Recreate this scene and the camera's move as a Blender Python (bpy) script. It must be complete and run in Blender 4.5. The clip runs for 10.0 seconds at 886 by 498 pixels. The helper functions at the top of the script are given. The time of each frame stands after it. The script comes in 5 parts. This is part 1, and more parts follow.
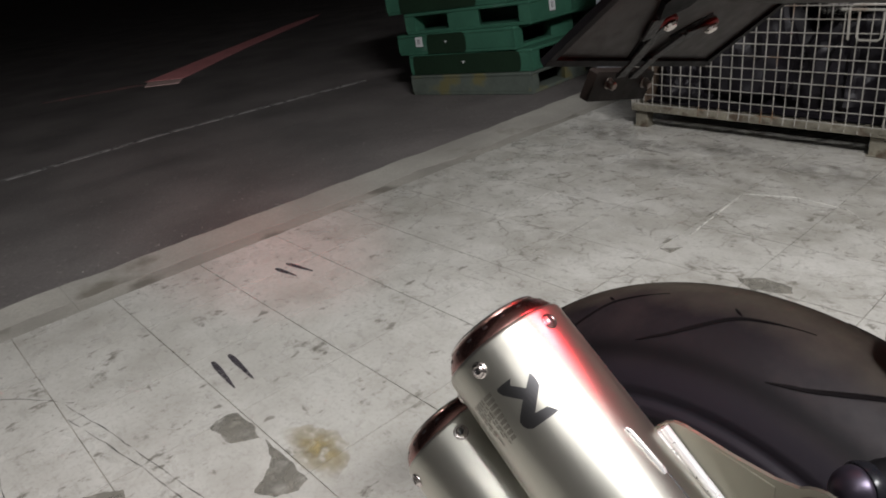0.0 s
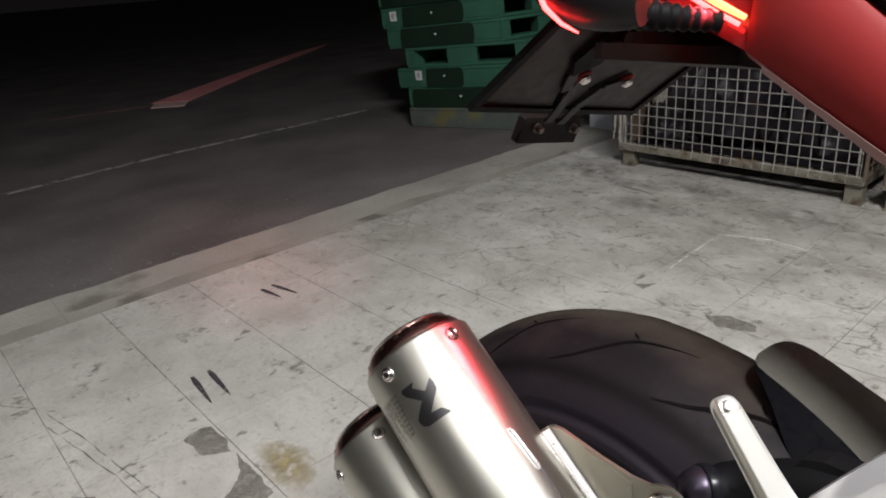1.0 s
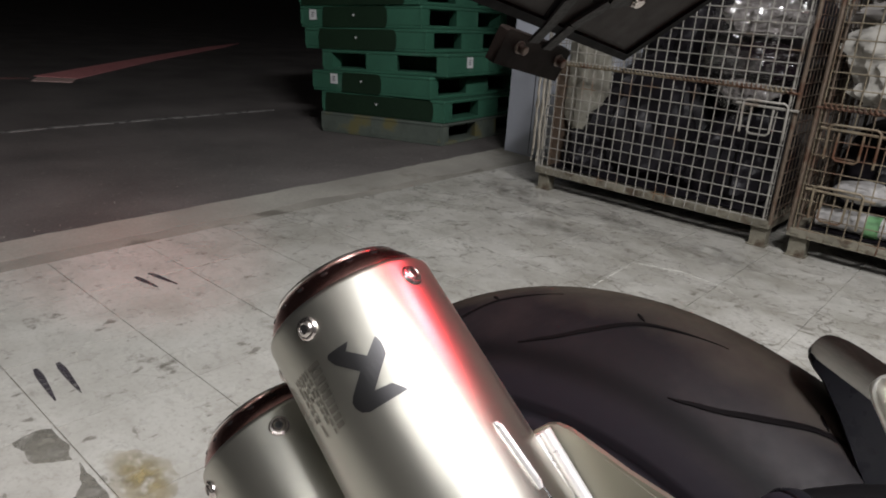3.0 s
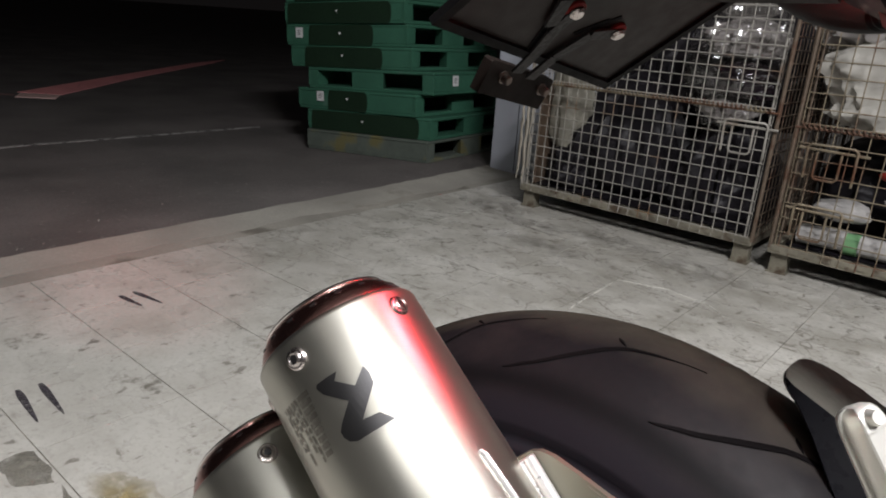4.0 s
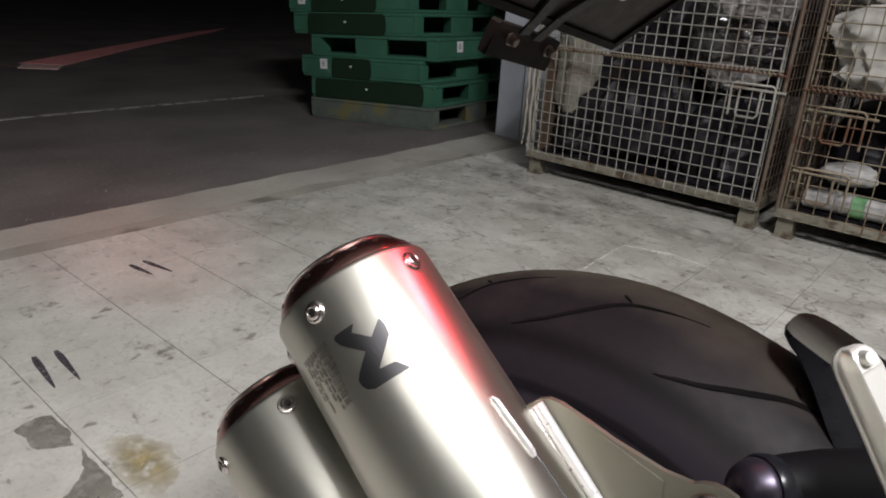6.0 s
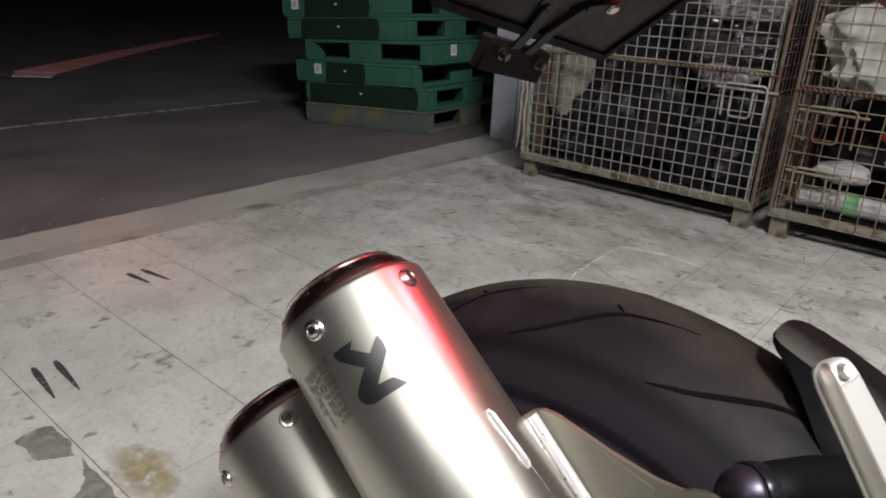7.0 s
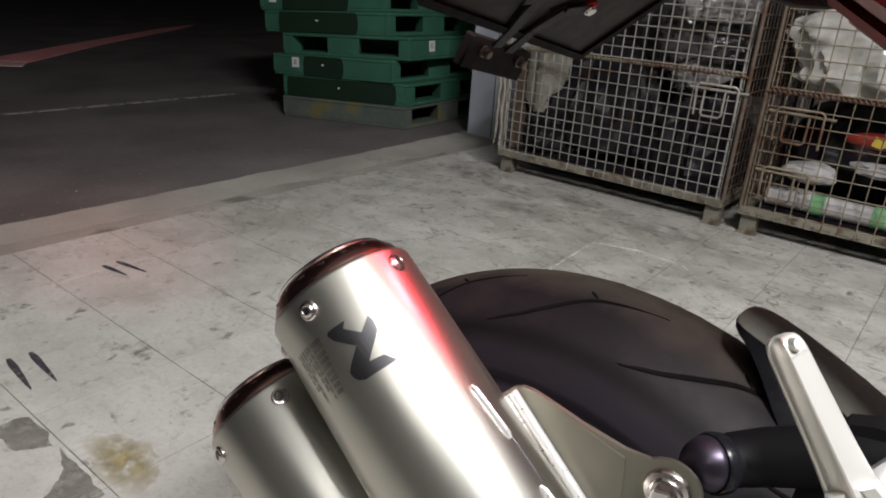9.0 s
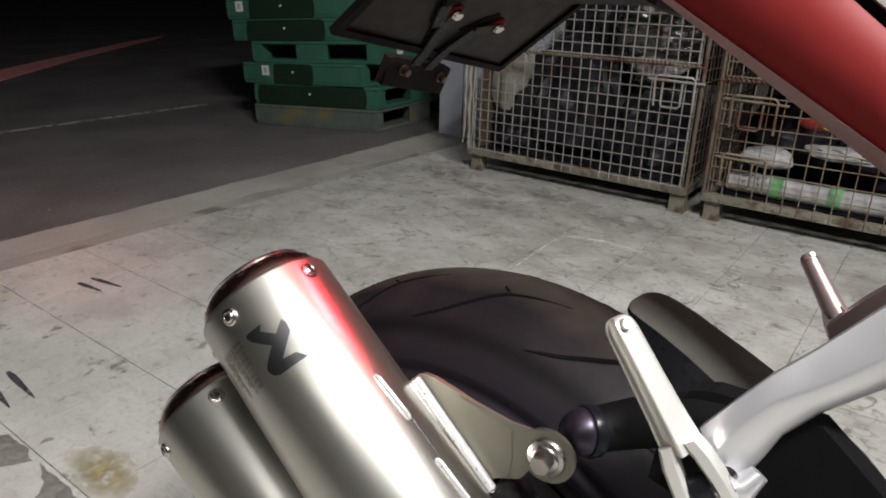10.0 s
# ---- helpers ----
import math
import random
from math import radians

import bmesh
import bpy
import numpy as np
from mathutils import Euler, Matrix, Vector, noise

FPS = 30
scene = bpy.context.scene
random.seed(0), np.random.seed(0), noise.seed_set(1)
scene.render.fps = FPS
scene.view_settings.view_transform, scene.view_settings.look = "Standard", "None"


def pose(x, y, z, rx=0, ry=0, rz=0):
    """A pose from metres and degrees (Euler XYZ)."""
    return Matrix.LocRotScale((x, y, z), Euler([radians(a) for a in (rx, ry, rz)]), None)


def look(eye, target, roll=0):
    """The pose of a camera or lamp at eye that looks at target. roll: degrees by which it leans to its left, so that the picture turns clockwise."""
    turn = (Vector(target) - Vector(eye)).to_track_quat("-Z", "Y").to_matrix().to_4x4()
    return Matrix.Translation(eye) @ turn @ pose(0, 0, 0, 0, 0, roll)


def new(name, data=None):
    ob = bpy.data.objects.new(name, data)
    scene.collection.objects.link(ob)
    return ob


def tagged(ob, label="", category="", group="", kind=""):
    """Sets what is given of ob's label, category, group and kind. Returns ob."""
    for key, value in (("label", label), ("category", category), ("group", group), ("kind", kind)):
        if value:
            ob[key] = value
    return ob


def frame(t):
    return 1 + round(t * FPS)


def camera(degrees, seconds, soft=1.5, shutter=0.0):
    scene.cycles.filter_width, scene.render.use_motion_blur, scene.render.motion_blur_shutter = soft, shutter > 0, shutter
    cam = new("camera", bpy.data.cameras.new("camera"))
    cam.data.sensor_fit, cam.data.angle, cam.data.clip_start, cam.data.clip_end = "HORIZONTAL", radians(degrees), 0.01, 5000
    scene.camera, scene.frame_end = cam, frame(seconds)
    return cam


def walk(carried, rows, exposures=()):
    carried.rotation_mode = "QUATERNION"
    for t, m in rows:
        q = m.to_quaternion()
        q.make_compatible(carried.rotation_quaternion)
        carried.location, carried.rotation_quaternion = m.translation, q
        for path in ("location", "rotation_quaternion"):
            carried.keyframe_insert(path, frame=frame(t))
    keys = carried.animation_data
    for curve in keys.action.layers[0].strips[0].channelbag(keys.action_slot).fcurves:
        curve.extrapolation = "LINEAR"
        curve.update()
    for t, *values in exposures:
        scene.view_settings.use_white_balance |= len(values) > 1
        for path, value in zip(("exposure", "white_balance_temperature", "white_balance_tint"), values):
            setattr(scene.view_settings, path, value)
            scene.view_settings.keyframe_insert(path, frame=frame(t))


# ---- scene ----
cam = camera(66.0, 10.0, soft=1.9)
PATH = [
    (0, (0.06, 0.057, 0.944), (-1.369, 1.186, 0.116), -7.0),
    (0.5, (0.141, 0.054, 0.959), (-1.359, 1.134, 0.194), -5.6),
    (1, (0.15, 0.063, 0.959), (-1.301, 1.22, 0.212), -4.7),
    (1.5, (0.151, 0.065, 0.946), (-1.261, 1.256, 0.18), -3.5),
    (1.8, (0.136, 0.071, 0.92), (-1.235, 1.3, 0.141), -2.1),
    (2, (0.096, 0.077, 0.879), (-1.206, 1.377, 0.096), 0.5),
    (2.2, (0.054, 0.098, 0.861), (-1.222, 1.442, 0.109), 1.8),
    (3.3, (0.015, 0.126, 0.832), (-1.239, 1.534, 0.166), 4.3),
    (3.5, (0.016, 0.123, 0.838), (-1.229, 1.546, 0.186), 4.4),
    (4, (0.02, 0.12, 0.845), (-1.223, 1.552, 0.211), 4.1),
    (4.5, (0.026, 0.118, 0.84), (-1.192, 1.545, 0.147), 4.2),
    (5, (0.02, 0.112, 0.842), (-1.188, 1.529, 0.113), 3.9),
    (5.5, (0.02, 0.108, 0.838), (-1.198, 1.519, 0.115), 4.0),
    (5.7, (0.022, 0.108, 0.839), (-1.202, 1.515, 0.116), 3.8),
    (6.8, (0.033, 0.111, 0.853), (-1.196, 1.517, 0.136), 2.9),
    (7, (0.031, 0.104, 0.854), (-1.193, 1.514, 0.138), 2.8),
    (7.5, (0.033, 0.096, 0.859), (-1.178, 1.516, 0.141), 2.9),
    (8, (0.038, 0.092, 0.857), (-1.165, 1.519, 0.138), 3.5),
    (8.5, (0.037, 0.088, 0.859), (-1.148, 1.528, 0.136), 3.8),
    (9, (0.042, 0.082, 0.857), (-1.126, 1.536, 0.134), 4.0),
    (9.5, (0.043, 0.077, 0.852), (-1.116, 1.537, 0.129), 4.3),
    (9.8, (0.065, 0.082, 0.859), (-1.083, 1.55, 0.133), 3.4),
    (10, (0.111, 0.078, 0.882), (-1.023, 1.557, 0.157), 1.6),
]
walk(cam, [(t, look(eye, target, roll)) for t, eye, target, roll in PATH])

# ---------------------------------------------------------------- world and lamps
world = bpy.data.worlds.new("night")
scene.world = world
world.use_nodes = True
world.node_tree.nodes["Background"].inputs[0].default_value = (0.012, 0.0105, 0.0105, 1)
world.node_tree.nodes["Background"].inputs[1].default_value = 0.4
scene.view_settings.exposure = 0.0


def area_lamp(name, place, target, sx, sy, watts, colour):
    data = bpy.data.lights.new(name, "AREA")
    data.shape, data.size, data.size_y, data.energy, data.color = "RECTANGLE", sx, sy, watts, colour
    ob = new(name, data)
    ob.matrix_world = look(place, target)
    return ob


# two twin-tube lamps hang under the ceiling, the farther one nearly spent
LAMPS = (((1.25, 0.15, 3.3), 228.0), ((0.75, -1.90, 3.3), 9.0))
for (x, y, z), watts in LAMPS:
    area_lamp("tube_light", (x, y, z - 0.09), (x - 1.5, y + 0.7, 0), 1.2, 0.20, watts, (0.985, 0.978, 1.0))


# ---------------------------------------------------------------- materials
def mat(name, base, rough=0.5, metal=0.0, spread=0.15, scale=6.0, fine=60.0, bump=0.0, spot=None, spot_at=0.62, spot_scale=9.0, coord="Object", gloss_spread=0.1, rand=0.0, spec=0.5):
    """A surface of base colour with variation at two scales, fine relief, and spots of another colour."""
    m = bpy.data.materials.new(name)
    m.use_nodes = True
    nt = m.node_tree
    b = nt.nodes["Principled BSDF"]
    b.inputs["Metallic"].default_value = metal
    b.inputs["Specular IOR Level"].default_value = spec
    if coord == "World":
        src = nt.nodes.new("ShaderNodeNewGeometry").outputs["Position"]
    else:
        src = nt.nodes.new("ShaderNodeTexCoord").outputs[coord]

    def noise_tex(s, detail=4.0):
        n = nt.nodes.new("ShaderNodeTexNoise")
        n.inputs["Scale"].default_value, n.inputs["Detail"].default_value = s, detail
        nt.links.new(src, n.inputs["Vector"])
        return n.outputs["Fac"]

    def maprange(v, lo, hi, a=0.0, z=1.0):
        r = nt.nodes.new("ShaderNodeMapRange")
        r.inputs[1].default_value, r.inputs[2].default_value, r.inputs[3].default_value, r.inputs[4].default_value = lo, hi, a, z
        nt.links.new(v, r.inputs[0])
        return r.outputs[0]

    def mix(fac, a, z, kind="MIX"):
        x = nt.nodes.new("ShaderNodeMix")
        x.data_type, x.blend_type = "RGBA", kind
        for sock, v in ((x.inputs[0], fac), (x.inputs[6], a), (x.inputs[7], z)):
            if isinstance(v, (int, float)):
                sock.default_value = v
            elif isinstance(v, tuple):
                sock.default_value = (*v, 1)
            else:
                nt.links.new(v, sock)
        return x.outputs[2]

    big, small = noise_tex(scale), noise_tex(fine, 6.0)
    dark = tuple(c * (1 - spread) for c in base)
    light = tuple(min(1, c * (1 + spread)) for c in base)
    col = mix(maprange(big, 0.3, 0.7), dark, light)
    col = mix(maprange(small, 0.25, 0.75, 0.0, 0.5), col, dark)
    if spot:
        col = mix(maprange(noise_tex(spot_scale, 8.0), spot_at, spot_at + 0.1), col, spot)
    if rand:
        info = nt.nodes.new("ShaderNodeObjectInfo")
        col = mix(maprange(info.outputs["Random"], 0, 1, 0, rand), col, dark)
    nt.links.new(col, b.inputs["Base Color"])
    nt.links.new(maprange(small, 0.2, 0.8, max(0.02, rough - gloss_spread), min(1, rough + gloss_spread)), b.inputs["Roughness"])
    if bump:
        n = nt.nodes.new("ShaderNodeBump")
        n.inputs["Strength"].default_value, n.inputs["Distance"].default_value = bump, 0.004
        nt.links.new(small, n.inputs["Height"])
        nt.links.new(n.outputs[0], b.inputs["Normal"])
    return m


def glow(name, colour, strength):
    m = bpy.data.materials.new(name)
    m.use_nodes = True
    b = m.node_tree.nodes["Principled BSDF"]
    b.inputs["Base Color"].default_value = (*colour, 1)
    b.inputs["Emission Color"].default_value = (*colour, 1)
    b.inputs["Emission Strength"].default_value = strength
    return m


def clear_film(name, tint, sheen, rough):
    """Thin clear plastic: mostly see-through, with a crinkled gloss."""
    m = bpy.data.materials.new(name)
    m.use_nodes = True
    nt = m.node_tree
    n, bp, tc, see, shine, mix = (nt.nodes.new("ShaderNode" + k) for k in ("TexNoise", "Bump", "TexCoord", "BsdfTransparent", "BsdfGlossy", "MixShader"))
    see.inputs["Color"].default_value = (*tint, 1)
    shine.inputs["Roughness"].default_value = rough
    mix.inputs["Fac"].default_value = sheen
    n.inputs["Scale"].default_value, n.inputs["Detail"].default_value = 9, 3
    bp.inputs["Strength"].default_value, bp.inputs["Distance"].default_value = 1.0, 0.03
    nt.links.new(tc.outputs["Object"], n.inputs["Vector"])
    nt.links.new(n.outputs["Fac"], bp.inputs["Height"])
    nt.links.new(bp.outputs[0], shine.inputs["Normal"])
    nt.links.new(see.outputs[0], mix.inputs[1])
    nt.links.new(shine.outputs[0], mix.inputs[2])
    nt.links.new(mix.outputs[0], nt.nodes["Material Output"].inputs["Surface"])
    return m


def faded(m, scale, lo, hi, most, rim=None):
    """Breaks a thin layer up, so that what lies under it shows through in places; with rim it thins out towards its edge."""
    nt = m.node_tree
    n, r = nt.nodes.new("ShaderNodeTexNoise"), nt.nodes.new("ShaderNodeMapRange")
    n.inputs["Scale"].default_value, n.inputs["Detail"].default_value = scale, 6.0
    nt.links.new(nt.nodes.new("ShaderNodeNewGeometry").outputs["Position"], n.inputs["Vector"])
    r.inputs[1].default_value, r.inputs[2].default_value, r.inputs[4].default_value = lo, hi, most
    nt.links.new(n.outputs["Fac"], r.inputs[0])
    alpha = r.outputs[0]
    if rim:
        tc, away, thin, sum_, both = (nt.nodes.new(k) for k in ("ShaderNodeTexCoord", "ShaderNodeVectorMath", "ShaderNodeMapRange", "ShaderNodeMath", "ShaderNodeMath"))
        flat = nt.nodes.new("ShaderNodeVectorMath")
        flat.operation, flat.inputs[1].default_value = "MULTIPLY", (1, 1, 0)
        nt.links.new(tc.outputs["Generated"], flat.inputs[0])
        away.operation, away.inputs[1].default_value = "DISTANCE", (0.5, 0.5, 0)
        nt.links.new(flat.outputs[0], away.inputs[0])
        sum_.operation, sum_.inputs[1].default_value = "MULTIPLY_ADD", 0.5
        nt.links.new(n.outputs["Fac"], sum_.inputs[0])
        nt.links.new(away.outputs["Value"], sum_.inputs[2])
        for k, v in ((1, rim[0]), (2, rim[1]), (3, 1.0), (4, 0.0)):
            thin.inputs[k].default_value = v
        nt.links.new(sum_.outputs[0], thin.inputs[0])
        both.operation = "MULTIPLY"
        nt.links.new(alpha, both.inputs[0])
        nt.links.new(thin.outputs[0], both.inputs[1])
        alpha = both.outputs[0]
    nt.links.new(alpha, nt.nodes["Principled BSDF"].inputs["Alpha"])
    return m


def scrubbed_tyre():
    """Rubber: dusty brown on the worn crown, blacker towards the shoulders."""
    m = mat("tyre_rubber", (0.0092, 0.0076, 0.0086), 0.55, 0, 0.25, 12, 160, 0.05, gloss_spread=0.06, spec=0.085)
    nt = m.node_tree
    b = nt.nodes["Principled BSDF"]
    old = b.inputs["Base Color"].links[0].from_socket
    tc, sep, n = nt.nodes.new("ShaderNodeTexCoord"), nt.nodes.new("ShaderNodeSeparateXYZ"), nt.nodes.new("ShaderNodeTexNoise")
    nt.links.new(tc.outputs["Object"], sep.inputs[0])
    nt.links.new(tc.outputs["Object"], n.inputs["Vector"])
    n.inputs["Scale"].default_value, n.inputs["Detail"].default_value = 14.0, 5.0
    size, add, r, x = nt.nodes.new("ShaderNodeMath"), nt.nodes.new("ShaderNodeMath"), nt.nodes.new("ShaderNodeMapRange"), nt.nodes.new("ShaderNodeMix")
    size.operation, add.operation, add.inputs[1].default_value, add.inputs[2].default_value = "ABSOLUTE", "MULTIPLY_ADD", 0.07, -0.035
    nt.links.new(sep.outputs[1], size.inputs[0])
    nt.links.new(n.outputs["Fac"], add.inputs[0])
    both = nt.nodes.new("ShaderNodeMath")
    nt.links.new(size.outputs[0], both.inputs[0])
    nt.links.new(add.outputs[0], both.inputs[1])
    for k, v in ((1, 0.008), (2, 0.046), (3, 1.0), (4, 0.0)):
        r.inputs[k].default_value = v
    nt.links.new(both.outputs[0], r.inputs[0])
    x.data_type = "RGBA"
    nt.links.new(r.outputs[0], x.inputs[0])
    nt.links.new(old, x.inputs[6])
    x.inputs[7].default_value = (0.056, 0.047, 0.037, 1)
    dust, dr, dn = nt.nodes.new("ShaderNodeMix"), nt.nodes.new("ShaderNodeMapRange"), nt.nodes.new("ShaderNodeTexNoise")
    dn.inputs["Scale"].default_value, dn.inputs["Detail"].default_value, dn.inputs["Roughness"].default_value = 9.0, 8.0, 0.65
    nt.links.new(tc.outputs["Object"], dn.inputs["Vector"])
    dr.inputs[1].default_value, dr.inputs[2].default_value, dr.inputs[4].default_value = 0.47, 0.66, 0.75
    nt.links.new(dn.outputs["Fac"], dr.inputs[0])
    dust.data_type = "RGBA"
    nt.links.new(dr.outputs[0], dust.inputs[0])
    nt.links.new(x.outputs[2], dust.inputs[6])
    dust.inputs[7].default_value = (0.0205, 0.0155, 0.0155, 1)
    # edge of the worn band: a dark wavering line, then a bluish unused shoulder
    edge, edge_at, side, blue = nt.nodes.new("ShaderNodeMix"), nt.nodes.new("ShaderNodeMapRange"), nt.nodes.new("ShaderNodeMix"), nt.nodes.new("ShaderNodeMapRange")
    dist, off = nt.nodes.new("ShaderNodeMath"), nt.nodes.new("ShaderNodeMath")
    off.operation, off.inputs[1].default_value, dist.operation = "SUBTRACT", 0.0745, "ABSOLUTE"
    nt.links.new(size.outputs[0], off.inputs[0])
    nt.links.new(off.outputs[0], dist.inputs[0])
    for k, v in ((1, 0.001), (2, 0.0065), (3, 0.85), (4, 0.0)):
        edge_at.inputs[k].default_value = v
    nt.links.new(dist.outputs[0], edge_at.inputs[0])
    for k, v in ((1, 0.002), (2, 0.010), (3, 0.0), (4, 0.8)):
        blue.inputs[k].default_value = v
    nt.links.new(off.outputs[0], blue.inputs[0])
    for node, fac, col, under in ((side, blue, (0.0125, 0.0108, 0.0140, 1), dust), (edge, edge_at, (0.0045, 0.004, 0.0045, 1), side)):
        node.data_type = "RGBA"
        nt.links.new(fac.outputs[0], node.inputs[0])
        nt.links.new(under.outputs[2], node.inputs[6])
        node.inputs[7].default_value = col
    nt.links.new(edge.outputs[2], b.inputs["Base Color"])
    return m


def brushed(name, base, rough, aniso, spread=0.08):
    m = mat(name, base, rough, 1.0, spread, 2.0, 14.0, 0.0, gloss_spread=0.004)
    nt = m.node_tree
    b = nt.nodes["Principled BSDF"]
    b.inputs["Anisotropic"].default_value = aniso
    tan = nt.nodes.new("ShaderNodeTangent")
    tan.direction_type, tan.axis = "RADIAL", "Z"
    nt.links.new(tan.outputs[0], b.inputs["Tangent"])
    return m


def floor_tile_material():
    """Worn off-white vinyl tile: grey-brown streaks, scuffs, dirt, shifted from tile to tile."""
    m = bpy.data.materials.new("vinyl_tile")
    m.use_nodes = True
    nt = m.node_tree
    b = nt.nodes["Principled BSDF"]
    geo = nt.nodes.new("ShaderNodeNewGeometry")
    info = nt.nodes.new("ShaderNodeObjectInfo")
    rnd = nt.nodes.new("ShaderNodeMath")
    rnd.operation = "MULTIPLY"
    rnd.inputs[1].default_value = 37.0
    nt.links.new(info.outputs["Random"], rnd.inputs[0])
    comb = nt.nodes.new("ShaderNodeCombineXYZ")
    nt.links.new(rnd.outputs[0], comb.inputs[2])
    add = nt.nodes.new("ShaderNodeVectorMath")
    nt.links.new(geo.outputs["Position"], add.inputs[0])
    nt.links.new(comb.outputs[0], add.inputs[1])

    def tex(vec, s, detail, stretch=None, turn=0.0, rough=0.55):
        if stretch:
            mp = nt.nodes.new("ShaderNodeMapping")
            mp.inputs["Scale"].default_value, mp.inputs["Rotation"].default_value = stretch, (0, 0, radians(turn))
            nt.links.new(vec, mp.inputs["Vector"])
            vec = mp.outputs[0]
        n = nt.nodes.new("ShaderNodeTexNoise")
        n.inputs["Scale"].default_value, n.inputs["Detail"].default_value, n.inputs["Roughness"].default_value = s, detail, rough
        nt.links.new(vec, n.inputs["Vector"])
        return n.outputs["Fac"]

    def ramp(v, lo, hi, top=1.0):
        r = nt.nodes.new("ShaderNodeMapRange")
        r.inputs[1].default_value, r.inputs[2].default_value, r.inputs[4].default_value = lo, hi, top
        nt.links.new(v, r.inputs[0])
        return r.outputs[0]

    def mix(fac, a, z):
        x = nt.nodes.new("ShaderNodeMix")
        x.data_type = "RGBA"
        for sock, v in ((x.inputs[0], fac), (x.inputs[6], a), (x.inputs[7], z)):
            if isinstance(v, tuple):
                sock.default_value = (*v, 1)
            else:
                nt.links.new(v, sock)
        return x.outputs[2]

    tile, place = add.outputs[0], geo.outputs["Position"]
    col = mix(ramp(tex(place, 1.1, 5.0), 0.35, 0.7), (0.485, 0.47, 0.435), (0.365, 0.352, 0.32))
    col = mix(ramp(tex(place, 5.0, 7.0, None, 0, 0.6), 0.45, 0.72, 0.55), col, (0.27, 0.255, 0.225))
    col = mix(ramp(tex(tile, 7.0, 8.0, (1.3, 1, 1), -8, 0.66), 0.52, 0.70, 0.28), col, (0.235, 0.215, 0.18))
    col = mix(ramp(tex(tile, 15.0, 8.0, (1.9, 1, 1), -14, 0.68), 0.60, 0.67, 0.8), col, (0.10, 0.09, 0.072))
    col = mix(ramp(tex(place, 12.0, 8.0, (1, 2.4, 1), 24, 0.66), 0.63, 0.69, 0.7), col, (0.11, 0.10, 0.08))
    col = mix(ramp(tex(place, 6.0, 9.0, None, 0, 0.72), 0.61, 0.69, 0.85), col, (0.10, 0.09, 0.072))
    col = mix(ramp(tex(place, 2.2, 9.0, None, 0, 0.76), 0.62, 0.76, 0.75), col, (0.14, 0.125, 0.10))
    warp = nt.nodes.new("ShaderNodeTexNoise")
    warp.inputs["Scale"].default_value, warp.inputs["Detail"].default_value = 5.0, 6.0
    nt.links.new(place, warp.inputs["Vector"])
    wm = nt.nodes.new("ShaderNodeMix")
    wm.data_type = "VECTOR"
    wm.inputs[0].default_value = 0.22
    nt.links.new(place, wm.inputs[4])
    nt.links.new(warp.outputs["Color"], wm.inputs[5])
    where, away = nt.nodes.new("ShaderNodeSeparateXYZ"), nt.nodes.new("ShaderNodeMapRange")
    nt.links.new(place, where.inputs[0])
    for k, v in ((1, 0.9), (2, 1.7), (3, 0.12), (4, 1.0)):
        away.inputs[k].default_value = v
    nt.links.new(where.outputs[1], away.inputs[0])
    # crazing: wandering cracks of two sizes, most of them in front of the cages
    for size, fine, mask, most in ((3.0, 0.011, 3.1, 0.95), (6.5, 0.022, 4.3, 0.85)):
        vor = nt.nodes.new("ShaderNodeTexVoronoi")
        vor.feature, vor.inputs["Scale"].default_value = "DISTANCE_TO_EDGE", size
        nt.links.new(wm.outputs[1], vor.inputs["Vector"])
        thin = nt.nodes.new("ShaderNodeMapRange")
        for k, v in ((1, 0.0), (2, fine), (3, 1.0), (4, 0.0)):
            thin.inputs[k].default_value = v
        nt.links.new(vor.outputs["Distance"], thin.inputs[0])
        patchy, crazed = nt.nodes.new("ShaderNodeMath"), nt.nodes.new("ShaderNodeMath")
        patchy.operation = crazed.operation = "MULTIPLY"
        nt.links.new(thin.outputs[0], patchy.inputs[0])
        nt.links.new(ramp(tex(place, mask, 4.0), 0.45, 0.60, most), patchy.inputs[1])
        nt.links.new(patchy.outputs[0], crazed.inputs[0])
        nt.links.new(away.outputs[0], crazed.inputs[1])
        col = mix(crazed.outputs[0], col, (0.10, 0.088, 0.07))
    # fine grit everywhere; scratches from dragged loads, most of them in front of the cages
    col = mix(ramp(tex(place, 75.0, 6.0, None, 0, 0.7), 0.50, 0.72, 0.45), col, (0.20, 0.185, 0.15))
    sep, worn = nt.nodes.new("ShaderNodeSeparateXYZ"), nt.nodes.new("ShaderNodeMapRange")
    nt.links.new(place, sep.inputs[0])
    for k, v in ((1, 0.9), (2, 2.2), (3, 0.25), (4, 1.0)):
        worn.inputs[k].default_value = v
    nt.links.new(sep.outputs[1], worn.inputs[0])
    for turn, s, off in ((35, 8.0, 0.615), (-32, 7.0, 0.615), (78, 9.0, 0.61), (-64, 10.0, 0.615)):
        cut = nt.nodes.new("ShaderNodeMath")
        cut.operation = "MULTIPLY"
        nt.links.new(ramp(tex(place, s, 4.0, (1.0, 2.8, 1.0), turn, 0.72), off, off + 0.07, 0.75), cut.inputs[0])
        nt.links.new(worn.outputs[0], cut.inputs[1])
        col = mix(cut.outputs[0], col, (0.11, 0.10, 0.082))
    smear = nt.nodes.new("ShaderNodeMath")
    smear.operation = "MULTIPLY"
    nt.links.new(ramp(tex(place, 3.4, 8.0, (1, 1.6, 1), 15, 0.68), 0.44, 0.66, 0.62), smear.inputs[0])
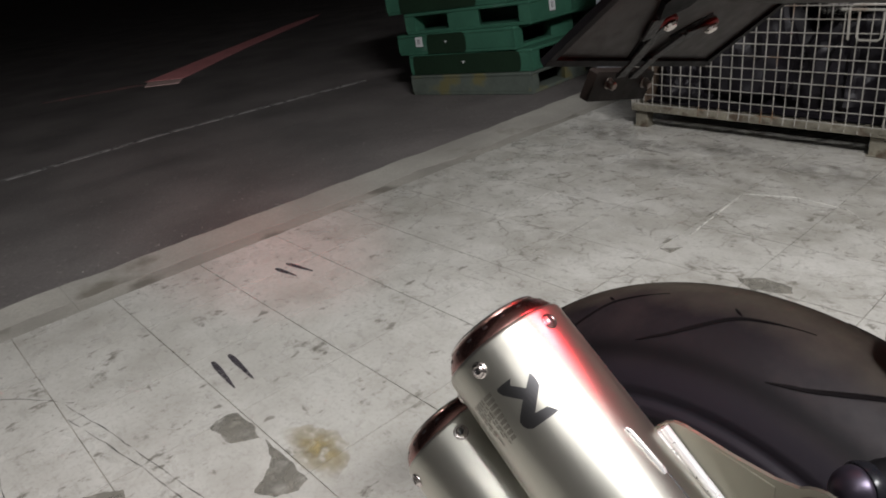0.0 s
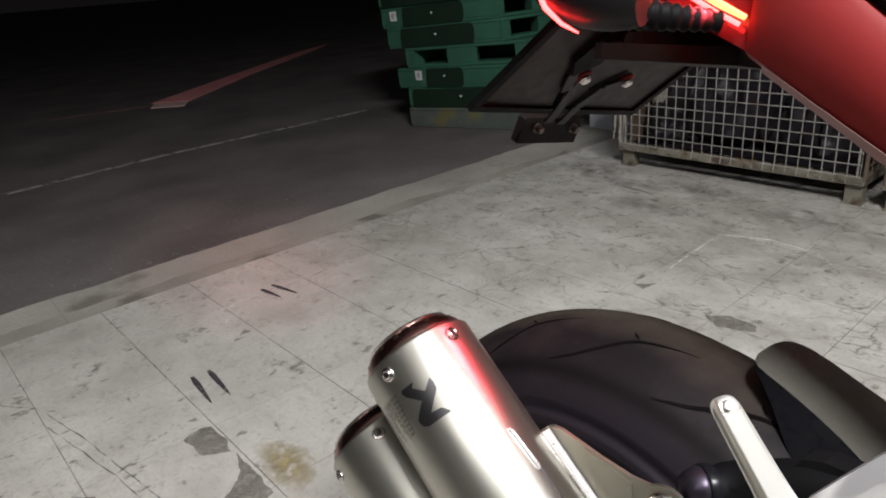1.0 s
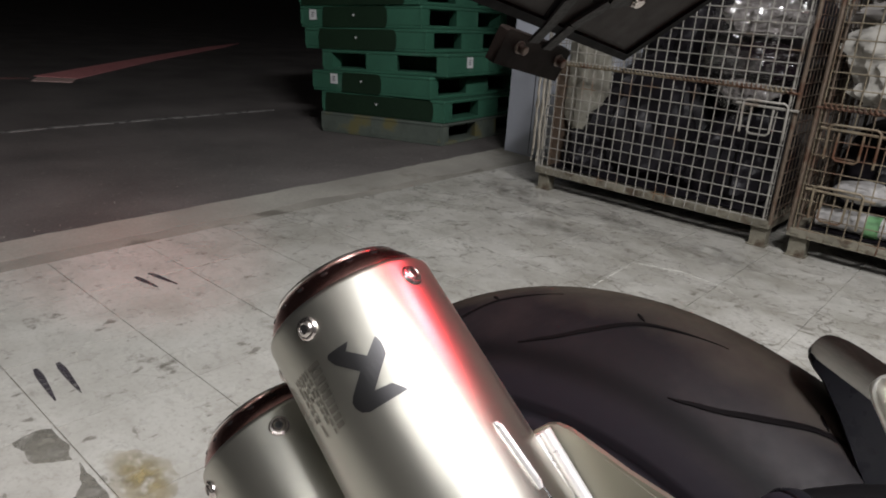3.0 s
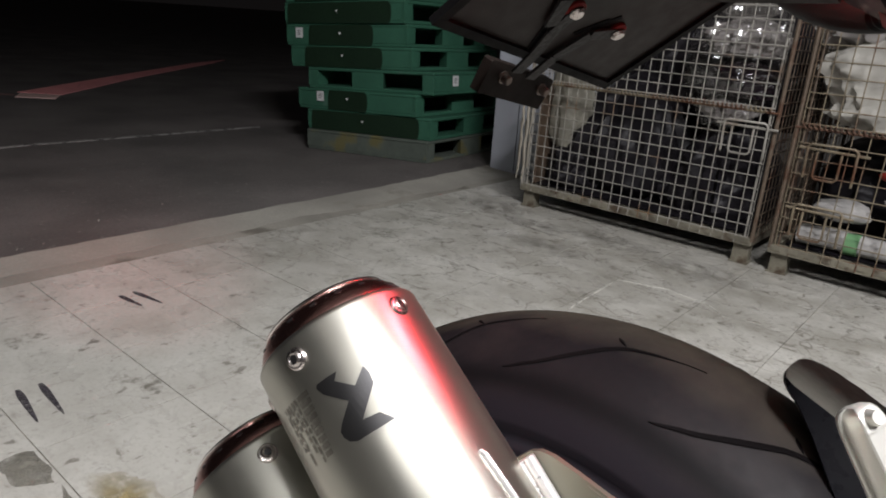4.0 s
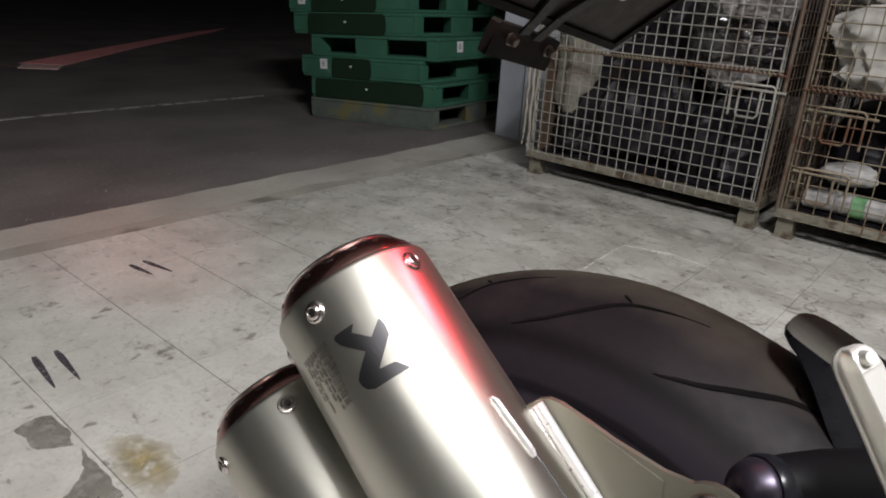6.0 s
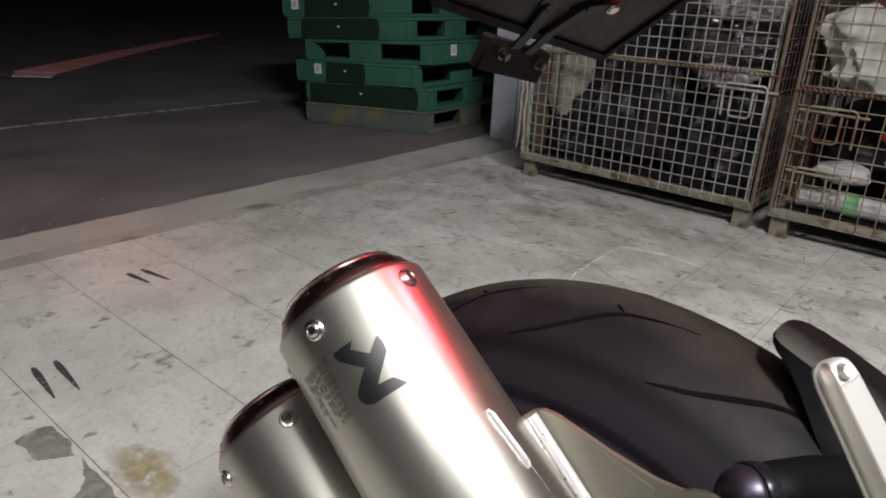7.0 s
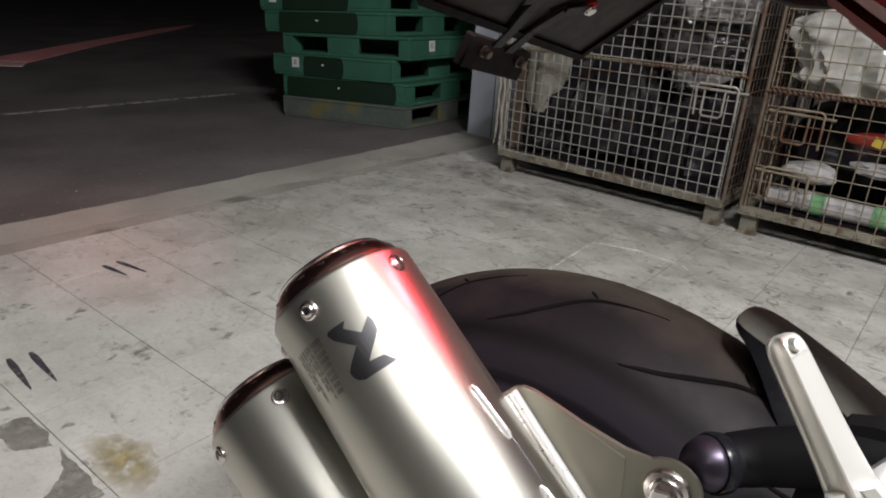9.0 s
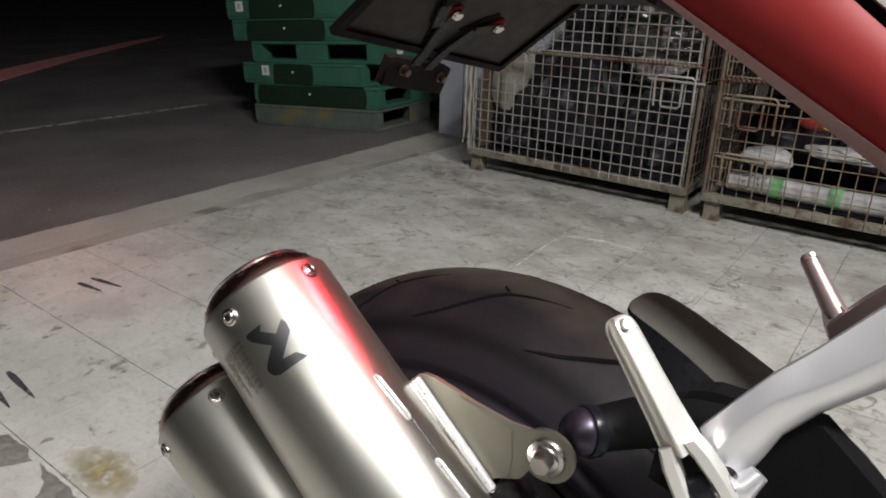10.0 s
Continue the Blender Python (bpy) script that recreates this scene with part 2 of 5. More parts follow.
    nt.links.new(worn.outputs[0], smear.inputs[1])
    col = mix(smear.outputs[0], col, (0.20, 0.187, 0.155))
    nt.links.new(col, b.inputs["Base Color"])
    nt.links.new(ramp(tex(place, 9.0, 5.0), 0.2, 0.8, 0.75), b.inputs["Roughness"])
    b.inputs["Specular IOR Level"].default_value = 0.3
    bp = nt.nodes.new("ShaderNodeBump")
    bp.inputs["Strength"].default_value, bp.inputs["Distance"].default_value = 0.25, 0.003
    nt.links.new(tex(place, 60.0, 5.0), bp.inputs["Height"])
    nt.links.new(bp.outputs[0], b.inputs["Normal"])
    return m


M_TILE = floor_tile_material()
M_GROUT = mat("joint_dirt", (0.31, 0.285, 0.24), 0.9, 0, 0.5, 9.0, 60, spot=(0.12, 0.105, 0.085), spot_at=0.50, spot_scale=5.0, coord="World")
M_KERB = mat("kerb_concrete", (0.30, 0.285, 0.25), 0.85, 0, 0.25, 2.5, 90, 0.5, (0.15, 0.135, 0.11), 0.55, 3.0, "World")
M_GRIME = mat("grimy_mortar", (0.255, 0.24, 0.208), 0.88, 0, 0.25, 3.0, 90, 0.5, (0.13, 0.118, 0.098), 0.54, 4.0, "World")
M_ASPHALT = mat("asphalt", (0.120, 0.107, 0.101), 0.9, 0, 0.38, 1.6, 85, 0.9, (0.19, 0.175, 0.16), 0.62, 42.0, "World")
M_PAINT_WHITE = faded(mat("road_paint_white", (0.27, 0.257, 0.247), 0.8, 0, 0.25, 8, 90, 0.2, (0.09, 0.083, 0.08), 0.60, 30, "World"), 16.0, 0.28, 0.50, 0.95)
M_PAINT_RED = mat("road_paint_red", (0.95, 0.36, 0.36), 0.8, 0, 0.15, 5, 80, 0.2, (0.2, 0.09, 0.08), 0.62, 18, "World")
M_PAINT_PALE = mat("road_paint_pale", (0.80, 0.55, 0.50), 0.8, 0, 0.2, 6, 90, 0.2, coord="World")
M_PAINT_FAINT = faded(mat("worn_red_paint", (0.5, 0.22, 0.2), 0.8, 0, 0.2, 5, 80, 0.2, coord="World"), 9.0, 0.35, 0.65, 0.4)
M_WALL = mat("painted_wall", (0.10, 0.092, 0.085), 0.8, 0, 0.12, 1.2, 50, 0.15, coord="World")
M_CEIL = mat("ceiling_paint", (0.45, 0.45, 0.43), 0.85, 0, 0.1, 1.0, 40, 0.1, coord="World")
M_PATCH = faded(mat("cement_patch", (0.195, 0.182, 0.152), 0.85, 0, 0.25, 9, 90, 0.4, (0.24, 0.225, 0.19), 0.52, 35.0, coord="World"), 26.0, 0.22, 0.58, 0.72)
M_STAIN = faded(mat("ochre_stain", (0.33, 0.265, 0.13), 0.8, 0, 0.3, 35, 90, 0.3, (0.20, 0.165, 0.10), 0.58, 75, "World"), 40.0, 0.32, 0.66, 0.75, (0.34, 0.74))
M_DIRT = faded(mat("trodden_dirt", (0.10, 0.09, 0.072), 0.9, 0, 0.3, 20, 90, 0.2, coord="World"), 14.0, 0.36, 0.70, 0.27, (0.38, 0.80))
M_CRACK = faded(mat("crack_dirt", (0.05, 0.045, 0.04), 0.9, 0, 0.3, 30, 150, 0.1, coord="World"), 16.0, 0.38, 0.66, 0.42)
M_MARK = faded(mat("rubber_mark", (0.045, 0.038, 0.046), 0.8, 0, 0.3, 30, 150, 0.1, coord="World"), 55.0, 0.22, 0.60, 0.85)
M_CHALK = faded(mat("filler_white", (0.62, 0.60, 0.55), 0.85, 0, 0.2, 30, 120, 0.1, coord="World"), 22.0, 0.34, 0.54, 0.9)
M_PAL = mat("green_plastic", (0.040, 0.132, 0.084), 0.5, 0, 0.25, 3, 50, 0.08, (0.07, 0.15, 0.11), 0.62, 6, rand=0.3)
M_PAL_DARK = mat("dark_green_paint", (0.008, 0.024, 0.011), 0.55, 0, 0.2, 4, 60, 0.05)
M_PAL_GREY = mat("grey_green_plastic", (0.105, 0.125, 0.105), 0.6, 0, 0.3, 5, 50, 0.05, (0.15, 0.135, 0.06), 0.54, 5.0)
M_LABEL = mat("paper_label", (0.62, 0.62, 0.62), 0.7, 0, 0.06, 20, 200)
M_LABEL_INK = mat("label_ink", (0.16, 0.16, 0.17), 0.7)
M_WIRE = mat("galvanised_wire", (0.29, 0.275, 0.245), 0.6, 0.25, 0.3, 9, 80, 0.1, (0.14, 0.075, 0.035), 0.58, 5)
M_WIRE_RUST = mat("rusty_wire", (0.19, 0.155, 0.105), 0.65, 0.2, 0.35, 9, 80, 0.2, (0.10, 0.045, 0.024), 0.52, 6)
M_HINGE_RUST = mat("red_rust", (0.115, 0.058, 0.036), 0.75, 0.1, 0.35, 9, 80, 0.3, (0.06, 0.028, 0.018), 0.5, 9)
M_RAIL = mat("weathered_steel", (0.205, 0.188, 0.145), 0.6, 0.25, 0.4, 7, 80, 0.3, (0.085, 0.062, 0.042), 0.53, 16)
M_BAGBLACK = mat("black_bag_film", (0.0100, 0.0086, 0.0108), 0.48, 0, 0.3, 8, 30, 0.4, spec=0.2)
M_DARK_FILM = mat("dark_glossy_film", (0.010, 0.006, 0.009), 0.16, 0, 0.3, 14, 30, 1.0, spec=0.6)
M_BAGGREY = mat("grey_film", (0.24, 0.225, 0.215), 0.20, 0, 0.35, 12, 26, 1.0)
M_BAGWHITE = mat("white_bag_film", (0.40, 0.385, 0.35), 0.22, 0, 0.3, 8, 22, 1.0)
M_FILM = clear_film("clear_film", (0.93, 0.92, 0.92), 0.13, 0.15)
M_SHEET = mat("yellowed_sheeting", (0.20, 0.19, 0.155), 0.55, 0, 0.3, 14, 60, 0.4)
M_CARD = mat("brown_cardboard", (0.085, 0.056, 0.036), 0.8, 0, 0.2, 8, 60, 0.1)
M_CARD_DARK = mat("dark_cardboard", (0.040, 0.019, 0.013), 0.8, 0, 0.3, 8, 60, 0.1)
M_ROPE = mat("frayed_twine", (0.28, 0.255, 0.21), 0.9, 0, 0.25, 30, 120, 0.3)
M_RED_PACK = mat("red_packet", (0.20, 0.020, 0.013), 0.35, 0, 0.15, 12, 60)
M_YELLOW = mat("yellow_print", (0.55, 0.40, 0.05), 0.45)
M_GREEN_TAPE = mat("green_tape", (0.13, 0.28, 0.13), 0.4, 0, 0.15, 20, 80)
M_FOAM = mat("white_sheeting", (0.31, 0.30, 0.29), 0.55, 0, 0.15, 14, 60, 0.3)
M_PANEL = mat("grey_panel_paint", (0.42, 0.44, 0.49), 0.5, 0, 0.08, 3, 60, 0.05)
M_TI = brushed("brushed_titanium", (0.52, 0.512, 0.458), 0.33, 0.0, 0.015)
# end cap: part of the tail strip's red reflection is tinted into the base
M_CAPRING = mat("polished_cap_red_reflection", (0.41, 0.225, 0.205), 0.24, 1.0, 0.06, 5, 40, gloss_spread=0.03)
M_CHROME = mat("polished_steel", (0.60, 0.55, 0.53), 0.26, 1.0, 0.06, 5, 40, gloss_spread=0.03)
M_ETCH = mat("laser_etching", (0.092, 0.091, 0.094), 0.36, 1.0, 0.02, 30, 120, gloss_spread=0.01)
M_ETCH_LIGHT = mat("pale_etching", (0.30, 0.285, 0.255), 0.36, 1.0, 0.1, 30, 120)
M_BRKT = mat("champagne_anodised", (0.205, 0.196, 0.158), 0.48, 0.85, 0.02, 3, 30, gloss_spread=0.015)
M_ALU = mat("satin_aluminium", (0.76, 0.74, 0.73), 0.32, 0.62, 0.03, 3, 240)
M_TYRE = scrubbed_tyre()
# blacker than the tyre: the shade inside the grooves as a colour
M_GROOVE_SHADE = mat("groove_shade", (0.0055, 0.0048, 0.005), 0.9, 0, 0.2, 12, 160, spec=0.0)
M_BLACK = mat("black_plastic", (0.0085, 0.0078, 0.008), 0.42, 0, 0.2, 20, 150, 0.08, spec=0.3)
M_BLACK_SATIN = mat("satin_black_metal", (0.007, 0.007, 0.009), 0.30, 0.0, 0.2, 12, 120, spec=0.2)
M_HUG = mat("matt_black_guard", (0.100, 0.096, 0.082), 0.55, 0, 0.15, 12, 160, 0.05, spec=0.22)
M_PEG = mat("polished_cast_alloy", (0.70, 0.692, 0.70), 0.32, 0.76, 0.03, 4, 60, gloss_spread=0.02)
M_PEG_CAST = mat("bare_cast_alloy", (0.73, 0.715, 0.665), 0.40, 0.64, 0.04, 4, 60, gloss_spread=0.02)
# far footrest's alloy: red tail glow and dim surroundings put into the colour
M_PEG_REDLIT = mat("cast_alloy_red_lit", (0.33, 0.25, 0.235), 0.38, 0.7, 0.06, 4, 60, gloss_spread=0.03)
M_BOLT = mat("brownish_steel", (0.165, 0.135, 0.118), 0.40, 0.8, 0.2, 20, 90)
M_POST = mat("rusted_post", (0.115, 0.085, 0.06), 0.7, 0.2, 0.3, 9, 80, 0.2, (0.07, 0.035, 0.02), 0.5, 9)
M_RUBBER = mat("ribbed_rubber", (0.0045, 0.0042, 0.0046), 0.6, 0, 0.2, 20, 90, spec=0.08)
M_LIP = mat("polished_lip", (0.75, 0.73, 0.71), 0.18, 1.0, 0.03, 5, 40, gloss_spread=0.02)
M_CAP = mat("blued_cap", (0.062, 0.052, 0.072), 0.36, 0.8, 0.1, 12, 60)
M_RED = mat("red_lacquer", (0.185, 0.018, 0.017), 0.50, 0, 0.07, 3, 40, gloss_spread=0.03, spec=0.12)
# pale pink for the red panel's lower flange, bounce light put into the colour
M_FLANGE_BOUNCE = mat("bounce_lit_flange", (0.34, 0.20, 0.19), 0.5, 0, 0.08, 6, 60)
M_SEATGREY = mat("pale_grey_panel", (0.62, 0.60, 0.57), 0.4, 0, 0.06, 6, 60)
M_SEAT = mat("black_seat_vinyl", (0.010, 0.0095, 0.0095), 0.6, 0, 0.2, 20, 200, 0.3)
M_PLATE = mat("plate_back", (0.0160, 0.0105, 0.0090), 0.48, 0.0, 0.25, 9, 60, spec=0.2)
M_CARRIER = mat("dusty_black_moulding", (0.0090, 0.0063, 0.0052), 0.55, 0.0, 0.25, 30, 120, 0.1, spec=0.10)
M_LED = glow("red_led", (1.0, 0.022, 0.022), 26.0)
M_LED_HOT = glow("hot_led", (1.0, 0.085, 0.03), 12.0)
M_LENS = mat("dark_red_lens", (0.10, 0.008, 0.008), 0.12, 0, 0.1, 10, 60)
M_TUBE = glow("lamp_tube", (1.0, 0.95, 0.86), 9.0)
M_WHITE_STEEL = mat("white_enamel", (0.75, 0.75, 0.72), 0.4)


# ---------------------------------------------------------------- mesh helpers
def link(name, bm, material, parent=None, label="", smooth=False, bevel=0.0, matrix=None):
    me = bpy.data.meshes.new(name)
    if bevel:
        bmesh.ops.bevel(bm, geom=[e for e in bm.edges if len(e.link_faces) == 2 and e.calc_face_angle(0) > 0.5], offset=bevel, segments=2, affect="EDGES", profile=0.6, clamp_overlap=True)
    bmesh.ops.recalc_face_normals(bm, faces=bm.faces)
    bm.to_mesh(me)
    bm.free()
    for mt in material if isinstance(material, (list, tuple)) else (material,):
        me.materials.append(mt)
    if smooth:
        me.polygons.foreach_set("use_smooth", [True] * len(me.polygons))
        me.set_sharp_from_angle(angle=radians(38))
    ob = new(name, me)
    if matrix is not None:
        ob.matrix_basis = matrix
    if parent:
        ob.parent = parent
    if label:
        ob["label"] = label
    return ob


def part(name, bm, material, parent, label="", smooth=False, bevel=0.0, matrix=None):
    return link(name, bm, material, parent, label, smooth, bevel, matrix)


def thing(name, matrix, label, category, group="", kind=""):
    ob = new(name)
    ob.empty_display_size = 0.05
    ob.matrix_basis = matrix
    return tagged(ob, label, category, group, kind)


def box(bm, c, size, rot=None):
    r = rot or Matrix.Identity(3)
    m = Matrix.Translation(c) @ r.to_4x4() @ Matrix.Diagonal((*size, 1))
    bmesh.ops.create_cube(bm, size=1.0, matrix=m)
    return bm


def cube(c, size, rot=None):
    return box(bmesh.new(), c, size, rot)


def frame_of(d):
    d = Vector(d).normalized()
    a = d.orthogonal().normalized()
    return a, d.cross(a), d


def rod(bm, p0, p1, r0, r1=None, n=10, caps=True):
    """A round bar from p0 to p1."""
    r1 = r0 if r1 is None else r1
    a, b, _ = frame_of(Vector(p1) - Vector(p0))
    rings = []
    for p, r in ((p0, r0), (p1, r1)):
        rings.append([bm.verts.new(Vector(p) + (a * math.cos(t) + b * math.sin(t)) * r) for t in (2 * math.pi * k / n for k in range(n))])
    for k in range(n):
        bm.faces.new((rings[0][k], rings[0][(k + 1) % n], rings[1][(k + 1) % n], rings[1][k]))
    if caps:
        bm.faces.new(rings[0][::-1])
        bm.faces.new(rings[1])
    return bm


def tube(bm, pts, r, n=8, squash=1.0, up=None):
    """A round or oval bar along a line of points; r is one radius or one for each point."""
    pts = [Vector(p) for p in pts]
    rs = r if isinstance(r, (list, tuple)) else [r] * len(pts)
    rings, ref = [], Vector(up) if up else None
    for i, p in enumerate(pts):
        d = (pts[min(i + 1, len(pts) - 1)] - pts[max(i - 1, 0)]).normalized()
        if ref is None:
            ref = d.orthogonal()
        a = (ref - d * ref.dot(d)).normalized()
        if up is None:
            ref = a
        b = d.cross(a)
        rings.append([bm.verts.new(p + (a * math.cos(t) + b * math.sin(t) * squash) * rs[i]) for t in (2 * math.pi * k / n for k in range(n))])
    for x, y in zip(rings, rings[1:]):
        for k in range(n):
            bm.faces.new((x[k], x[(k + 1) % n], y[(k + 1) % n], y[k]))
    bm.faces.new(rings[0][::-1])
    bm.faces.new(rings[-1])
    return bm


def lathe(bm, profile, n=48, closed=False):
    """Turns a profile of (radius, height) about the z axis."""
    rings = [[bm.verts.new((r * math.cos(t), r * math.sin(t), z)) for t in (2 * math.pi * k / n for k in range(n))] for r, z in profile]
    pairs = list(zip(rings, rings[1:])) + ([(rings[-1], rings[0])] if closed else [])
    for x, y in pairs:
        for k in range(n):
            bm.faces.new((x[k], x[(k + 1) % n], y[(k + 1) % n], y[k]))
    if not closed:
        for ring, way in ((rings[0], -1), (rings[-1], 1)):
            bm.faces.new(ring[::way])
    return bm


def slab(bm, outline, z0, z1):
    """A flat piece with the given outline in x, y."""
    lo = [bm.verts.new((x, y, z0)) for x, y in outline]
    hi = [bm.verts.new((x, y, z1)) for x, y in outline]
    bm.faces.new(lo[::-1])
    bm.faces.new(hi)
    for k in range(len(lo)):
        j = (k + 1) % len(lo)
        bm.faces.new((lo[k], lo[j], hi[j], hi[k]))
    return bm


def loft(bm, sections, cap=True):
    """Skins a row of closed outlines, each with the same number of points."""
    rings = [[bm.verts.new(p) for p in s] for s in sections]
    n = len(rings[0])
    for x, y in zip(rings, rings[1:]):
        for k in range(n):
            bm.faces.new((x[k], x[(k + 1) % n], y[(k + 1) % n], y[k]))
    if cap:
        bm.faces.new(rings[0][::-1])
        bm.faces.new(rings[-1])
    return bm


def crumple(size, seed, amount=0.16, detail=4, fold=3.0):
    """A slack, creased bag."""
    bm = bmesh.new()
    bmesh.ops.create_icosphere(bm, subdivisions=detail, radius=1.0)
    off = Vector((seed * 7.3, seed * 3.1, seed * 1.7))
    for v in bm.verts:
        p = v.co.copy()
        k = noise.noise(p * 1.3 + off) * amount * 1.4 - abs(noise.noise(p * fold + off)) * amount - abs(noise.noise(p * fold * 2.3 + off)) * amount * 0.6
        p *= 0.85 + amount * 0.9 + k
        p.z = max(p.z, -0.8)
        v.co = Vector((p.x * size[0], p.y * size[1], (p.z + 0.8) * size[2] / 1.8))
    return bm


def sack(size, seed, profile, amount=0.12, folds=3.2, lean=(0.0, 0.0), n=84, rows=56):
    """A film bag: a rounded box in plan, its girth by height from the profile, with creases that run up to the neck."""
    bm = bmesh.new()
    rings = []
    for j in range(rows + 1):
        t = j / rows
        for (t0, g0), (t1, g1) in zip(profile, profile[1:]):
            if t <= t1 or (t1, g1) == profile[-1]:
                k = min(1.0, max(0.0, (t - t0) / (t1 - t0)))
                girth = g0 + (g1 - g0) * (k * k * (3 - 2 * k))
                break
        ring = []
        for i in range(n):
            a = 2 * math.pi * i / n
            c, q = math.cos(a), math.sin(a)
            e = (abs(c) ** 2.6 + abs(q) ** 2.6) ** (-1 / 2.6)
            slant = 0.5 * noise.noise((c * 0.8 + seed, q * 0.8, t * 1.5))
            u = Vector((c * folds + slant, q * folds + slant, seed * 3.7 + t * 1.1))
            crease = 1 - 2 * abs(noise.noise(u)) - 0.9 * abs(noise.noise(u * 2.2 + Vector((0, 0, t * 2.0)))) - 0.5 * abs(noise.noise((c * 5, q * 5, t * 9 + seed)))
            sag = noise.noise((c * 1.2 + seed * 5, q * 1.2, t * 2.6))
            r = girth * (1 + amount * (crease - 0.35) + amount * 1.5 * sag)
            ring.append(bm.verts.new((c * e * r * size[0] + lean[0] * (1 - t), q * e * r * size[1] + lean[1] * (1 - t), (t + 0.03 * sag * min(1, 6 * t)) * size[2])))
        rings.append(ring)
    for a, b in zip(rings, rings[1:]):
        for i in range(n):
            bm.faces.new((a[i], a[(i + 1) % n], b[(i + 1) % n], b[i]))
    bm.faces.new(rings[0][::-1])
    bm.faces.new(rings[-1])
    return bm


FULL = [(0.0, 0.72), (0.12, 0.98), (0.45, 1.0), (0.75, 0.82), (0.93, 0.42), (1.0, 0.16)]
SLUMPED = [(0.0, 0.9), (0.15, 1.0), (0.55, 0.86), (0.85, 0.5), (1.0, 0.12)]
HANGING = [(0.0, 0.05), (0.10, 0.42), (0.26, 0.82), (0.5, 1.0), (0.8, 0.98), (0.95, 0.7), (1.0, 0.3)]

# ---------------------------------------------------------------- ground, floor, shell
TILE, TX, TY, TURN_FLOOR = 0.30, -1.285, 0.467, 1.2
floor_matrix = pose(TX, TY, 0, 0, 0, TURN_FLOOR)



def yard(x):
    """Height of the asphalt: it falls away from the kerb for drainage, then runs level."""
    return -0.012 - 0.06 * min(max(-2.45 - x, 0.0), 1.75)


bm, rows = bmesh.new(), []
for x in (140.0, 6.0, -2.45, -3.2, -4.0, -4.2, -60.0, -260.0):
    rows.append([bm.verts.new((x, y, yard(x) - d)) for y, d in ((-160.0, 0.0), (240.0, 0.0), (240.0, 0.5), (-160.0, 0.5))])
for a, b in zip(rows, rows[1:]):
    for k in range(4):
        bm.faces.new((a[k], a[(k + 1) % 4], b[(k + 1) % 4], b[k]))
bm.faces.new(rows[0])
bm.faces.new(rows[-1][::-1])
tagged(link("ground", bm, M_ASPHALT), "dark worn asphalt yard at night", "asphalt", kind="structure")

# concrete edging between the tiles and the asphalt, in cast lengths
edging = thing("kerb", pose(0, 0, 0), "flush worn concrete edging along the asphalt", "kerb", kind="structure")
cuts = (-3.2, -1.2, 0.35, 1.27, 2.6, 3.9, 5.6)


def outer_edge(y):
    return -2.47 - 0.035 * (y - 0.6) - 0.012 * max(0.0, y - 2.0) ** 2


for a, b in zip(cuts, cuts[1:]):
    bm, steps = bmesh.new(), 36
    left, right = [], []
    for i in range(steps + 1):
        y = a + 0.0004 + (b - a - 0.0008) * i / steps
        left.append((outer_edge(y) + 0.022 * noise.noise((y * 5, 1, 0)) + 0.01 * noise.noise((y * 14, 3, 0)), y))
        right.append((-2.285 - 0.008 * y + 0.030 * noise.noise((y * 3, 7, 0)) + 0.014 * noise.noise((y * 11, 2, 0)), y))
    slab(bm, left + right[::-1], -0.2, -0.0040)
    part("edging_length", bm, M_KERB, edging)
    bm = slab(bmesh.new(), right + [(-2.165 - 0.003 * y, y) for _, y in right][::-1], -0.2, -0.0045)
    part("mortar_bed", bm, M_GRIME, edging, "grimy mortar strip between edging and tiles")

# grit and small stones along the yard's edge
random.seed(11)
bm = bmesh.new()
for k in range(45):
    x = -2.56 - random.random() ** 2 * 1.8
    y = random.uniform(-0.2, 2.9)
    r = random.uniform(0.0015, 0.0035)
    bmesh.ops.create_icosphere(bm, subdivisions=1, radius=r, matrix=pose(x, y, yard(x) + r * 0.4, random.uniform(0, 90), random.uniform(0, 90), 0) @ Matrix.Diagonal((1.3, 1.0, 0.6, 1)))
tagged(link("grit", bm, M_KERB), "scattered pale grit on the asphalt", "grit", kind="stuff")

# painted lines on the asphalt
FAR = yard(-9.0)
FAR = yard(-9.0)
bm = slab(bmesh.new(), [(-4.769, -0.3), (-4.799, 0.52), (-4.938, 1.64), (-4.985, 3.42), (-5.033, 3.42), (-4.986, 1.64), (-4.847, 0.52), (-4.817, -0.3)], FAR - 0.01, FAR + 0.004)
tagged(link("white_line", bm, M_PAINT_WHITE), "thin worn white line painted on the asphalt", "road marking", kind="structure")
bm = slab(bmesh.new(), [(-7.71, 2.43), (-7.42, 2.75), (-8.95, 4.25), (-10.92, 6.4), (-11.66, 7.09), (-10.96, 6.08), (-9.25, 4.14)], FAR - 0.01, FAR + 0.005)
tagged(link("red_line", bm, M_PAINT_RED), "faded red line painted on the asphalt", "road marking", kind="structure")
bm = slab(bmesh.new(), [(-7.35, 2.3), (-7.62, 2.43), (-7.39, 2.72), (-7.13, 2.58)], FAR - 0.01, FAR + 0.0065)
tagged(link("white_dash", bm, M_PAINT_PALE), "short pale paint dash beside the red line", "road marking", kind="structure")
bm = slab(bmesh.new(), [(-7.52, 2.34), (-7.6, 2.35), (-7.8, 1.42), (-7.73, 1.42)], FAR - 0.01, FAR + 0.0045)
tagged(link("faint_line", bm, M_PAINT_FAINT), "thin faint red line on the asphalt", "road marking", kind="structure")

